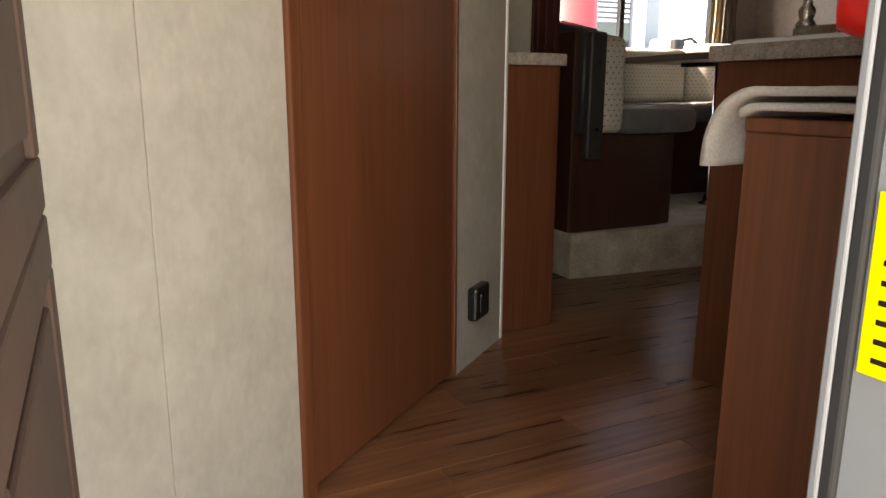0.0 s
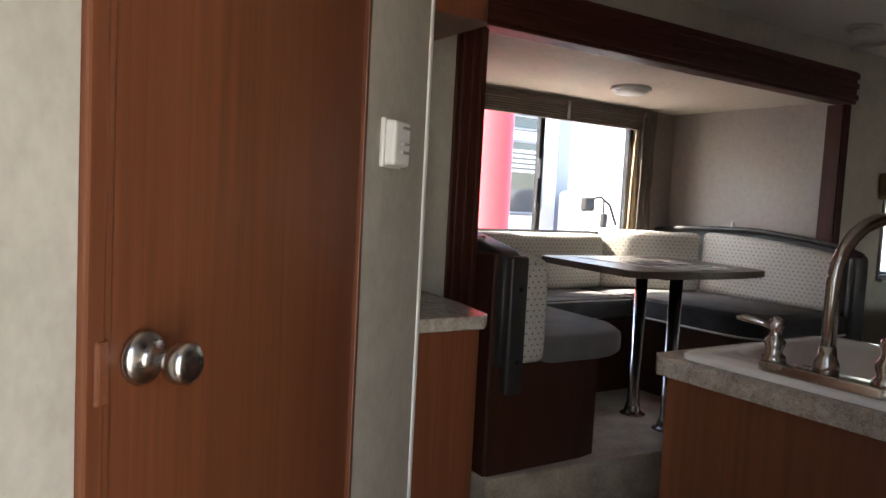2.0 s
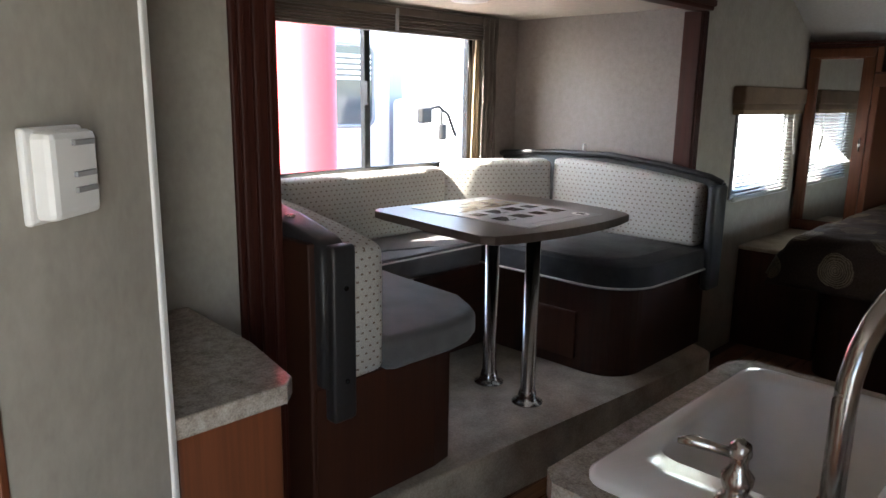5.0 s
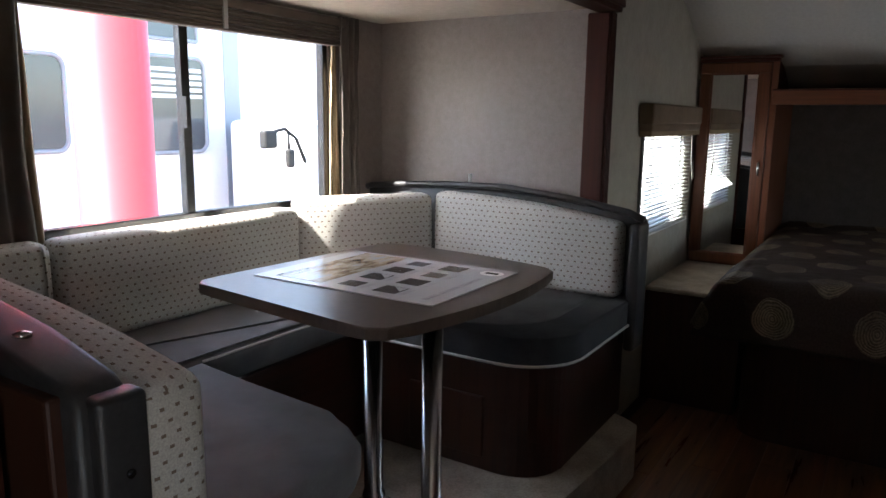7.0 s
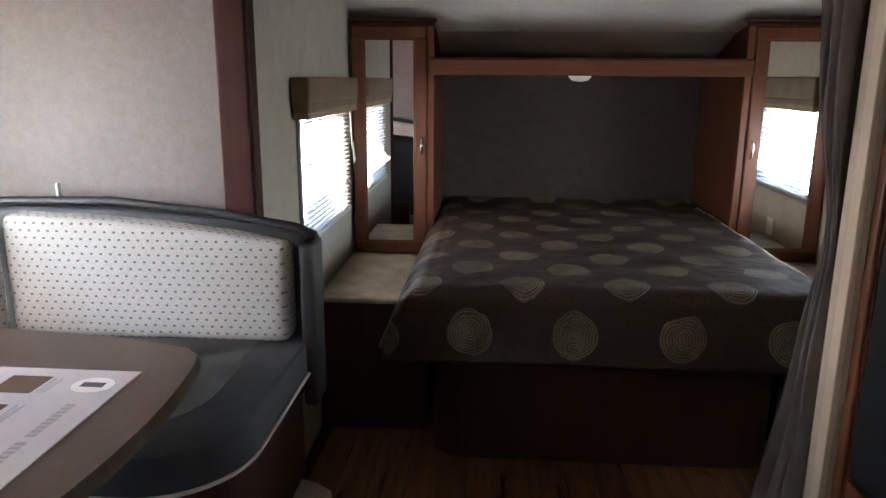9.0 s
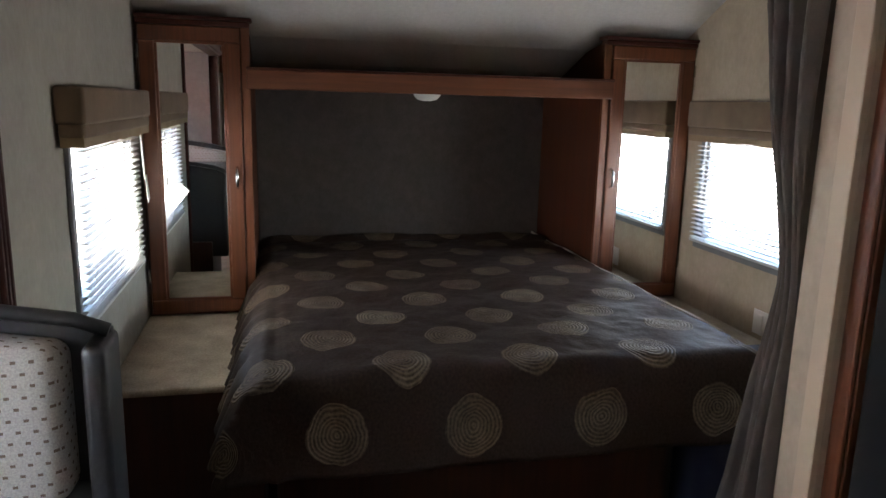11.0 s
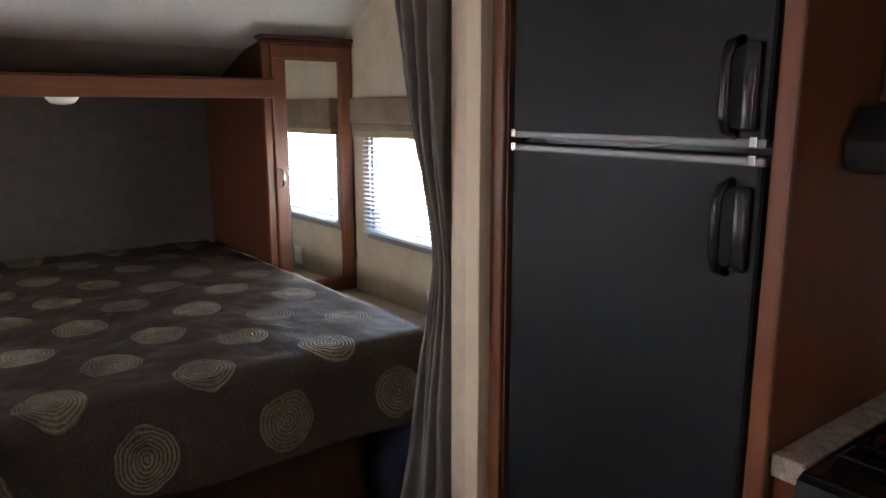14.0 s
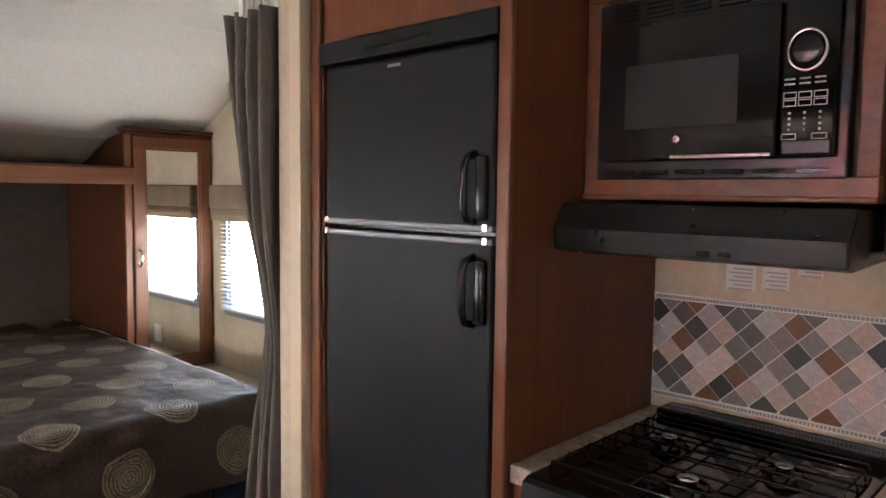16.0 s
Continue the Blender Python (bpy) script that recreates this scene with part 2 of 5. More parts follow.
WHITE = plain("white_plastic", (0.78, 0.77, 0.74), 0.4)
SINK = plain("white_enamel", (0.84, 0.83, 0.81), 0.15)
ALU = plain("grey_aluminium", (0.24, 0.25, 0.265), 0.45, 0.3)
RUBBER = plain("black_rubber", (0.012, 0.012, 0.012), 0.7)
YELLOW = plain("yellow_label", (0.85, 0.62, 0.0), 0.45)
RED = plain("red_card", (0.75, 0.015, 0.012), 0.4)
PAPER_WHITE = plain("printed_paper", (0.62, 0.62, 0.61), 0.2)
MIRROR = plain("mirror", (0.86, 0.87, 0.86), 0.012, 1.0, 0.5, 0.004)
GLASS = glass_material()
BLIND = plain("white_blind_slat", (0.68, 0.68, 0.66), 0.45)
GROUT = plain("pale_grout", (0.68, 0.65, 0.61), 0.8)
TILE_DARK = tile_material("dark_stone_tile", [(0.0, (0.10, 0.095, 0.092)), (0.28, (0.045, 0.043, 0.047)), (0.50, (0.17, 0.075, 0.034)), (0.70, (0.15, 0.147, 0.143)), (0.86, (0.22, 0.205, 0.20))])
TILE_PALE = tile_material("pale_stone_tile", [(0.0, (0.47, 0.37, 0.32)), (0.35, (0.46, 0.43, 0.43)), (0.62, (0.54, 0.45, 0.40)), (0.85, (0.34, 0.32, 0.32))])
CREAM = plain("cream_edge_trim", (0.56, 0.46, 0.33), 0.5)
OUTSIDE_WHITE = plain("white_gelcoat", (0.80, 0.80, 0.80), 0.35)
OUTSIDE_GREY = plain("grey_stripe", (0.24, 0.26, 0.28), 0.4)
PINK = plain("red_paint", (0.62, 0.045, 0.05), 0.4)
DARK_GLASS = plain("tinted_glass", (0.05, 0.06, 0.065), 0.08)
GRAVEL = mottled("gravel", (0.20, 0.185, 0.165), (0.33, 0.31, 0.28), 20, 0.95, 0.6)
LENS = plain("frosted_lens", (0.75, 0.74, 0.70), 0.3)
NAVY = cloth("navy_cloth", (0.012, 0.014, 0.035), (0.022, 0.026, 0.06), 0.8)


# ---- mesh helpers ----
def thing(name, at, label, category, group="", kind=""):
    ob = new(name)
    ob.location = at
    ob.empty_display_size = 0.05
    return tagged(ob, label, category, group, kind)


def place(name, bm, mat, parent=None, smooth=False, at=None):
    """A mesh object from a bmesh in world places; its origin is the parent's, or the place given."""
    me = bpy.data.meshes.new(name)
    origin = Vector((0, 0, 0))
    if parent is not None:
        origin = Vector(parent.location)
        if parent.parent is not None:
            origin = origin + Vector(parent.parent.location)
    elif at is not None:
        origin = Vector(at)
    bmesh.ops.translate(bm, verts=bm.verts, vec=-origin)
    bmesh.ops.recalc_face_normals(bm, faces=bm.faces)
    bm.to_mesh(me)
    bm.free()
    for m in (mat if isinstance(mat, (list, tuple)) else [mat]):
        me.materials.append(m)
    if smooth:
        for p in me.polygons:
            p.use_smooth = True
    ob = new(name, me)
    if parent is not None:
        ob.parent = parent
    elif at is not None:
        ob.location = origin
    return ob


def add_box(bm, x0, x1, y0, y1, z0, z1, bevel=0.0, seg=2, mat=0):
    made = bmesh.ops.create_cube(bm, size=1.0)
    vs = made["verts"]
    for v in vs:
        v.co = Vector(((x0 + x1) / 2 + v.co.x * (x1 - x0), (y0 + y1) / 2 + v.co.y * (y1 - y0), (z0 + z1) / 2 + v.co.z * (z1 - z0)))
    faces = {f for v in vs for f in v.link_faces}
    for f in faces:
        f.material_index = mat
    if bevel > 0:
        edges = list({e for v in vs for e in v.link_edges})
        b = min(bevel, 0.45 * min(abs(x1 - x0), abs(y1 - y0), abs(z1 - z0)))
        bmesh.ops.bevel(bm, geom=edges, offset=b, segments=seg, profile=0.5, affect="EDGES")


def box(name, x0, x1, y0, y1, z0, z1, mat, parent=None, bevel=0.003, seg=2, at=None, smooth=False):
    bm = bmesh.new()
    add_box(bm, x0, x1, y0, y1, z0, z1, bevel, seg)
    return place(name, bm, mat, parent, smooth, at)


def boxes(name, rows, mat, parent=None, bevel=0.0, at=None):
    bm = bmesh.new()
    for r in rows:
        add_box(bm, *r, bevel)
    return place(name, bm, mat, parent, False, at)


def add_prism(bm, outline, axis, a, b, bevel=0.0, seg=2):
    """Extrude a closed outline between a and b along an axis ('x', 'y' or 'z')."""
    def at(p, c):
        return {"x": (c, p[0], p[1]), "y": (p[0], c, p[1]), "z": (p[0], p[1], c)}[axis]
    low = [bm.verts.new(at(p, a)) for p in outline]
    high = [bm.verts.new(at(p, b)) for p in outline]
    n = len(outline)
    faces = [bm.faces.new(low[::-1]), bm.faces.new(high)]
    for i in range(n):
        bm.faces.new((low[i], low[(i + 1) % n], high[(i + 1) % n], high[i]))
    if bevel > 0:
        bmesh.ops.bevel(bm, geom=list({e for f in faces for e in f.edges}), offset=bevel, segments=seg, profile=0.5, affect="EDGES")


def prism(name, outline, axis, a, b, mat, parent=None, bevel=0.0, seg=2, smooth=False, at=None):
    bm = bmesh.new()
    add_prism(bm, outline, axis, a, b, bevel, seg)
    return place(name, bm, mat, parent, smooth, at)


def rounded(x0, x1, y0, y1, radii, n=8):
    """A rectangle's outline with its own radius at each corner: (x0,y0), (x1,y0), (x1,y1), (x0,y1)."""
    pts = []
    for (cx, cy, sx, sy, start), r in zip(((x0, y0, 1, 1, 180), (x1, y0, -1, 1, 270), (x1, y1, -1, -1, 0), (x0, y1, 1, -1, 90)), radii):
        if r <= 0:
            pts.append((cx, cy))
            continue
        for i in range(n + 1):
            a = radians(start + 90 * i / n)
            pts.append((cx + sx * r + r * math.cos(a), cy + sy * r + r * math.sin(a)))
    return pts


def add_lathe(bm, at, profile, seg=24, axis="z"):
    rings = []
    for r, h in profile:
        ring = []
        for i in range(seg):
            a = 2 * math.pi * i / seg
            c, s = r * math.cos(a), r * math.sin(a)
            p = {"z": (c, s, h), "y": (c, h, s), "x": (h, c, s)}[axis]
            ring.append(bm.verts.new(Vector(at) + Vector(p)))
        rings.append(ring)
    for lo, hi in zip(rings, rings[1:]):
        for i in range(seg):
            bm.faces.new((lo[i], lo[(i + 1) % seg], hi[(i + 1) % seg], hi[i]))
    bm.faces.new(rings[0][::-1])
    bm.faces.new(rings[-1])


def lathe(name, at, profile, mat, parent=None, seg=24, axis="z", turn=None):
    bm = bmesh.new()
    add_lathe(bm, at, profile, seg, axis)
    if turn is not None:
        bmesh.ops.rotate(bm, verts=bm.verts, cent=at, matrix=Matrix.Rotation(turn, 3, "Z"))
    return place(name, bm, mat, parent, True)


def tube_bm(bm, points, radius, seg=12):
    """A tube swept along points; radius is one number or one a point."""
    pts = [Vector(p) for p in points]
    rad = radius if isinstance(radius, (list, tuple)) else [radius] * len(pts)
    rings, side = [], None
    for i, p in enumerate(pts):
        d = (pts[min(i + 1, len(pts) - 1)] - pts[max(i - 1, 0)]).normalized()
        if side is None:
            side = d.orthogonal().normalized()
        side = (side - d * side.dot(d)).normalized()
        up = d.cross(side)
        rings.append([bm.verts.new(p + rad[i] * (math.cos(2 * math.pi * k / seg) * side + math.sin(2 * math.pi * k / seg) * up)) for k in range(seg)])
    for lo, hi in zip(rings, rings[1:]):
        for k in range(seg):
            bm.faces.new((lo[k], lo[(k + 1) % seg], hi[(k + 1) % seg], hi[k]))
    bm.faces.new(rings[0][::-1])
    bm.faces.new(rings[-1])


def tube(name, points, radius, mat, parent=None, seg=12):
    bm = bmesh.new()
    tube_bm(bm, points, radius, seg)
    return place(name, bm, mat, parent, True)


def pad(name, w, d, h, mat, m, parent=None, bevel=0.03, crown=0.0, top=None):
    """A soft cushion standing at the pose m: w wide, d deep, h high, its face to -y with UVs in metres."""
    bm = bmesh.new()
    n = 14
    add_box(bm, -w / 2, w / 2, -d / 2, d / 2, 0, h)
    cuts = [(-w / 2 + w * i / n, Vector((1, 0, 0))) for i in range(1, n)]
    for c, nor in cuts:
        bmesh.ops.bisect_plane(bm, geom=list(bm.verts) + list(bm.edges) + list(bm.faces), plane_co=nor * c, plane_no=nor)
    for i in range(1, 6):
        bmesh.ops.bisect_plane(bm, geom=list(bm.verts) + list(bm.edges) + list(bm.faces), plane_co=(0, 0, h * i / 6), plane_no=(0, 0, 1))
    if top is not None:
        for v in bm.verts:
            v.co.z *= top((v.co.x + w / 2) / w)
    edges = [e for e in bm.edges if len(e.link_faces) == 2 and e.calc_face_angle(0) > 0.6]
    bmesh.ops.bevel(bm, geom=edges, offset=bevel, segments=4, profile=0.5, affect="EDGES")
    for v in bm.verts:
        fx = 1 - (2 * v.co.x / w) ** 2
        fz = 1 - (2 * v.co.z / h - 1) ** 2
        if v.co.y < 0:
            v.co.y -= crown * max(fx, 0) ** 0.5 * max(fz, 0) ** 0.5
        v.co += Vector((noise.noise(v.co * 7 + Vector((w * 9, h, 0))), noise.noise(v.co * 6 + Vector((3, w * 5, 1))), noise.noise(v.co * 8))) * 0.004
    uv = bm.loops.layers.uv.new()
    for f in bm.faces:
        for l in f.loops:
            co, nn = l.vert.co, f.normal
            if abs(nn.z) > 0.75:
                l[uv].uv = (co.x + 5, co.y + 5)
            elif abs(nn.x) > 0.75:
                l[uv].uv = (co.y + 5, co.z + 5)
            else:
                l[uv].uv = (co.x + 5, co.z + 5)
    bmesh.ops.transform(bm, matrix=m, verts=bm.verts)
    return place(name, bm, mat, parent, True)


def frame_boxes(x0, x1, z0, z1, w):
    return [(x0, x1, z0, z0 + w), (x0, x1, z1 - w, z1), (x0, x0 + w, z0 + w, z1 - w), (x1 - w, x1, z0 + w, z1 - w)]


# ---- the shell of the trailer ----
CURB, STREET, FRONT, REAR = 0.405, 2.70, 6.03, -0.75
TOP = 2.08
floor = tagged(box("floor", REAR, FRONT, CURB - 0.06, STREET + 0.06, -0.12, -0.006, DARK_H, bevel=0), "dark brown wood-look vinyl plank floor", "floor", kind="structure")


def wall_y(name, y0, y1, x0, x1, z0, z1, holes, mat, label):
    """A wall along x with rectangular openings (x0, x1, z0, z1), none over another."""
    rows, x = [], x0
    for hx0, hx1, hz0, hz1 in sorted(holes):
        rows.append((x, hx0, y0, y1, z0, z1))
        if hz0 > z0:
            rows.append((hx0, hx1, y0, y1, z0, hz0))
        if hz1 < z1:
            rows.append((hx0, hx1, y0, y1, hz1, z1))
        x = hx1
    rows.append((x, x1, y0, y1, z0, z1))
    return tagged(boxes(name, rows, mat), label, "wall", kind="structure")


DOOR = (-0.37, 0.365, -0.12, 1.90)
WIN_R = (4.38, 5.155, 0.868, 1.40)
WIN_L = (4.345, 5.06, 0.878, 1.40)
SLIDE = (1.40, 3.91, 0.0, 1.93)
wall_y("wall_curb", CURB - 0.05, CURB, REAR, FRONT, -0.12, 2.3, [DOOR, WIN_R], PAPER_WARM, "cream patterned wallboard side wall with entry and window")
wall_y("wall_street", STREET, STREET + 0.05, REAR, FRONT, -0.12, 2.3, [SLIDE, WIN_L], PAPER, "cream patterned wallboard side wall with slide-out opening")
tagged(box("wall_rear", REAR - 0.05, REAR, CURB - 0.05, STREET + 0.05, -0.12, 2.3, PAPER, bevel=0), "cream patterned rear wallboard", "wall", kind="structure")
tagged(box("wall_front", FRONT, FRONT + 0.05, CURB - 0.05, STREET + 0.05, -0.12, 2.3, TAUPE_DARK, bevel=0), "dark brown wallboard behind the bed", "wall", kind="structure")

# the ceiling, flat over the living space and curving down at the nose
curve = [(4.25, 2.08), (4.6, 2.055), (4.9, 1.975), (5.2, 1.83), (5.5, 1.68), (5.75, 1.59), (6.03, 1.52)]
outline = [(REAR, TOP)] + curve + [(FRONT, 2.3), (REAR, 2.3)]
tagged(prism("ceiling", outline, "y", CURB, STREET, CEIL), "white ceiling board curving down to the nose", "ceiling", kind="structure")

# bathroom wall set at an angle, with its door opening
A, B = Vector((0.16, 1.482)), Vector((0.945, 2.115))
ALONG = (B - A).normalized()
OUT = Vector((ALONG.y, -ALONG.x))
BATH = Matrix(((ALONG.x, -OUT.x, 0, A.x), (ALONG.y, -OUT.y, 0, A.y), (0, 0, 1, 0), (0, 0, 0, 1)))


def turned(ob_bm):
    bmesh.ops.transform(ob_bm, matrix=BATH, verts=ob_bm.verts)
    return ob_bm


def bath_box(bm, s0, s1, d0, d1, z0, z1, bevel=0.0):
    """A box along the angled wall: s along it, d behind its face."""
    part = bmesh.new()
    add_box(part, s0, s1, d0, d1, z0, z1, bevel)
    turned(part)
    me = bpy.data.meshes.new("part")
    part.to_mesh(me)
    part.free()
    bm.from_mesh(me)
    bpy.data.meshes.remove(me)


LEN = (B - A).length
bm = bmesh.new()
for row in ((-0.525, -0.342, 0, 0.04, -0.006, TOP), (-0.34, -0.038, 0, 0.04, -0.006, TOP), (-0.038, 0.662, 0, 0.04, 1.93, TOP), (0.662, LEN, 0, 0.04, -0.006, TOP)):
    bath_box(bm, *row, 0.0015)
tagged(place("wall_bath", bm, PAPER), "cream mottled wallboard partition with a panel seam", "wall", kind="structure")
tagged(box("wall_bath_side", 0.945 - 0.04, 0.945, 2.15, STREET, -0.006, TOP, PAPER, bevel=0), "cream mottled wallboard partition end", "wall", kind="structure")
bm = bmesh.new()
bath_box(bm, LEN - 0.012, LEN + 0.006, -0.005, 0.045, 0.0, TOP, 0.004)
tagged(place("trim", bm, WHITE), "narrow white corner trim strip", "trim", kind="structure")

door = thing("bathroom_door", (0.42, 1.69, 0), "closed reddish-brown wood-grain bathroom door with round knob", "door")
bm = bmesh.new()
bath_box(bm, 0.010, 0.649, 0.006, 0.036, 0.012, 1.90, 0.002)
place("leaf", bm, WOOD, door)
bm = bmesh.new()
bath_box(bm, -0.038, -0.008, -0.010, 0.05, 0.0, 1.96, 0.004)
bath_box(bm, -0.006, 0.007, -0.004, 0.045, 0.0, 1.92, 0.003)
bath_box(bm, 0.650, 0.662, -0.003, 0.05, 0.0, 1.96, 0.002)
bath_box(bm, -0.008, 0.650, -0.006, 0.05, 1.91, 1.96, 0.003)
place("frame", bm, WOOD, door)


def on_bath(s, d, z):
    return BATH @ Vector((s, d, z))


turn_out = math.atan2(OUT.y, OUT.x)
kn = on_bath(0.062, 0.004, 0.978)
bm = bmesh.new()
add_lathe(bm, (0, 0, 0), [(0.033, 0), (0.034, 0.004), (0.030, 0.012), (0.018, 0.015), (0.013, 0.02), (0.012, 0.040), (0.017, 0.044), (0.024, 0.050), (0.026, 0.060), (0.025, 0.070), (0.018, 0.076), (0.006, 0.075)], 28, "x")
bmesh.ops.rotate(bm, verts=bm.verts, cent=(0, 0, 0), matrix=Matrix.Rotation(turn_out, 3, "Z"))
bmesh.ops.translate(bm, verts=bm.verts, vec=kn)
tagged(place("knob", bm, NICKEL, door, True), "brushed nickel round knob")
bm = bmesh.new()
bath_box(bm, -0.024, -0.004, -0.014, 0.002, 0.94, 1.012, 0.004)
tagged(place("strike_plate", bm, WOOD_H, door), "wood-coloured strike guard")

th = thing("thermostat", on_bath(0.83, 0, 1.26), "white plastic wall thermostat with two slider switches", "thermostat")
bm = bmesh.new()
bath_box(bm, 0.738, 0.824, -0.032, 0.0, 1.246, 1.340, 0.008)
place("body", bm, WHITE, th)
bm = bmesh.new()
bath_box(bm, 0.728, 0.832, -0.010, 0.0, 1.242, 1.344, 0.004)
place("back_plate", bm, WHITE, th)
for z in (1.334, 1.300, 1.283):
    bm = bmesh.new()
    bath_box(bm, 0.774, 0.812, -0.036, -0.031, z - 0.010, z - 0.004, 0.001)
    place("slider", bm, GREY_PRINT, th)
so = thing("wall_socket", on_bath(0.80, 0, 0.18), "black plastic power socket low on the wall", "socket")
bm = bmesh.new()
bath_box(bm, 0.735, 0.835, -0.030, 0.0, 0.135, 0.232, 0.008)
place("housing", bm, BLACK, so)
bm = bmesh.new()
bath_box(bm, 0.760, 0.810, -0.034, -0.028, 0.155, 0.212, 0.003)
place("cover", bm, BLACK_GLOSS, so)

# ---- entry ----
ent = thing("entry_door_frame", (0.0, 0.43, -0.12), "grey aluminium entry door frame with black seal", "door frame")
bm = bmesh.new()
for x0, x1 in ((-0.37, -0.30), (0.312, 0.365)):
    add_box(bm, x0, x1, 0.36, 0.555, -0.12, 1.90, 0.004)
add_box(bm, -0.30, 0.312, 0.36, 0.555, 1.84, 1.90, 0.004)
add_box(bm, -0.30, 0.312, 0.34, 0.50, -0.12, -0.003, 0.004)
place("jambs", bm, ALU, ent)
for x0, x1 in ((-0.302, -0.294), (0.305, 0.314)):
    box("seal", x0, x1, 0.548, 0.560, -0.003, 1.84, RUBBER, ent, 0.003)
for x0, x1 in ((-0.297, -0.292), (0.303, 0.308)):
    box("lip", x0, x1, 0.559, 0.567, -0.003, 1.84, ALU, ent, 0.002)
lab = thing("warning_label", (0.307, 0.53, 0.58), "yellow warning label stuck on the door frame", "label")
box("sheet", 0.309, 0.3122, 0.485, 0.545, 0.575, 0.705, YELLOW, lab, 0.001)
boxes("print", [(0.3083, 0.3092, 0.492, 0.535, 0.585 + 0.014 * i, 0.589 + 0.014 * i) for i in range(7)], BLACK, lab)

pantry = thing("pantry_cabinet", (-0.4, 0.85, 0), "brown wood pantry cabinet with raised-panel doors", "cabinet")
box("body", -0.74, -0.215, 0.57, 1.17, 0, TOP, PANTRY, pantry)
bm = bmesh.new()
for z0, z1 in ((0.06, 0.632), (0.638, 1.98)):
    for y0, y1, a, b in frame_boxes(0.58, 1.16, z0, z1, 0.06):
        add_box(bm, -0.215, -0.195, y0, y1, a, b, 0.004)
    add_box(bm, -0.215, -0.205, 0.63, 1.10, z0 + 0.06, z1 - 0.06)
    add_box(bm, -0.206, -0.197, 0.66, 1.075, z0 + 0.085, z1 - 0.085, 0.008)
place("doors", bm, PANTRY, pantry)
bm = bmesh.new()
for i in range(7):
    y = 0.68 + 0.055 * i
    add_box(bm, -0.198, -0.19, y, y + 0.03, 0.86, 1.85, 0.004)
place("fluting", bm, PANTRY, pantry)

pantry.location.x -= 0.028

# ---- kitchen ----
low = thing("low_cabinet", (0.97, 0.73, 0), "reddish-brown wood low cabinet beside the entry", "cabinet")
box("body", 0.662, 1.262, CURB + 0.08, 0.975, 0, 0.715, WOOD, low)
box("top", 0.662, 1.262, CURB + 0.08, 0.978, 0.715, 0.735, WOOD, low)


def sheet_grid(name, f, nu, nv, thick, mat, parent=None, at=None, uvs=False):
    bm = bmesh.new()
    uv = bm.loops.layers.uv.new()
    g = [[bm.verts.new(f(i / nu, j / nv)[0]) for j in range(nv + 1)] for i in range(nu + 1)]
    for i in range(nu):
        for j in range(nv):
            face = bm.faces.new((g[i][j], g[i + 1][j], g[i + 1][j + 1], g[i][j + 1]))
            for l, (a, b) in zip(face.loops, ((i, j), (i + 1, j), (i + 1, j + 1), (i, j + 1))):
                l[uv].uv = f(a / nu, b / nv)[1]
    me_ob = place(name, bm, mat, parent, True, at)
    mod = me_ob.modifiers.new("thickness", "SOLIDIFY")
    mod.thickness, mod.offset = thick, 1.0
    return me_ob


def towel_layer(lift, start, length, seed):
    """One layer of the folded towel: over the top from the back, round the edge and down."""
    def f(u, v):
        s = v * length
        x = start + 0.54 * u
        y, z = 0.50 + s, 0.745 + lift
        edge = 0.452
        r = 0.045 + lift
        if s > edge:
            a = min((s - edge) / r, math.pi / 2)
            rest = max(0, s - edge - r * math.pi / 2)
            y = 0.50 + edge + r * math.sin(a)
            z = 0.745 + lift - r * (1 - math.cos(a)) - rest
        q = Vector((x * 6, s * 7, seed))
        w = noise.noise(q) * 0.010 + noise.noise(q * 4) * 0.003
        return Vector((x + 0.010 * math.sin(s * 9 + seed), y + w, z + 0.6 * abs(w))), (x, s)
    return f


tow = thing("towel", (0.90, 0.75, 0.735), "folded grey-beige terry towel lying over the low cabinet", "towel")
sheet_grid("lower_fold", towel_layer(0.0, 0.653, 0.485, 2), 20, 44, 0.010, TOWEL, tow)
sheet_grid("upper_fold", towel_layer(0.019, 0.642, 0.59, 5), 20, 44, 0.012, TOWEL, tow)

sinkc = thing("sink_cabinet", (1.58, 1.1, 0), "reddish-brown wood sink peninsula with speckled laminate counter", "cabinet")
box("body", 1.268, 1.867, 1.0, 1.612, 0, 0.725, DARK, sinkc)
box("side_panel", 1.265, 1.283, 0.9995, 1.615, 0, 0.842, WOOD, sinkc)
box("back_panel", 1.852, 1.87, 0.9995, 1.615, 0, 0.842, WOOD, sinkc)
box("end_panel", 1.283, 1.852, 1.597, 1.616, 0, 0.842, WOOD, sinkc)
box("corner_body", 1.265, 2.335, CURB + 0.002, 0.999, 0, 0.842, WOOD, sinkc)
box("kick", 1.27, 1.86, 0.99, 1.60, 0, 0.02, DARK_H, sinkc)
HOLE = (1.285, 1.83, 0.95, 1.60)
bm = bmesh.new()
for r in ((1.235, HOLE[0], 0.98, 1.58), (HOLE[1], 1.895, 0.98, 1.58)):
    add_box(bm, r[0], r[1], r[2], r[3], 0.842, 0.880)
add_prism(bm, [(1.235, 1.58), (1.895, 1.58), (1.895, 1.61), (1.865, 1.645), (1.262, 1.645), (1.235, 1.618)], "z", 0.842, 0.880)
add_box(bm, 1.235, 2.338, CURB + 0.003, 0.98, 0.842, 0.880)
place("countertop", bm, LAMINATE, sinkc)
sink = thing("kitchen_sink", (1.57, 1.28, 0.88), "white enamel double-bowl kitchen sink set in the counter", "sink")
bm = bmesh.new()
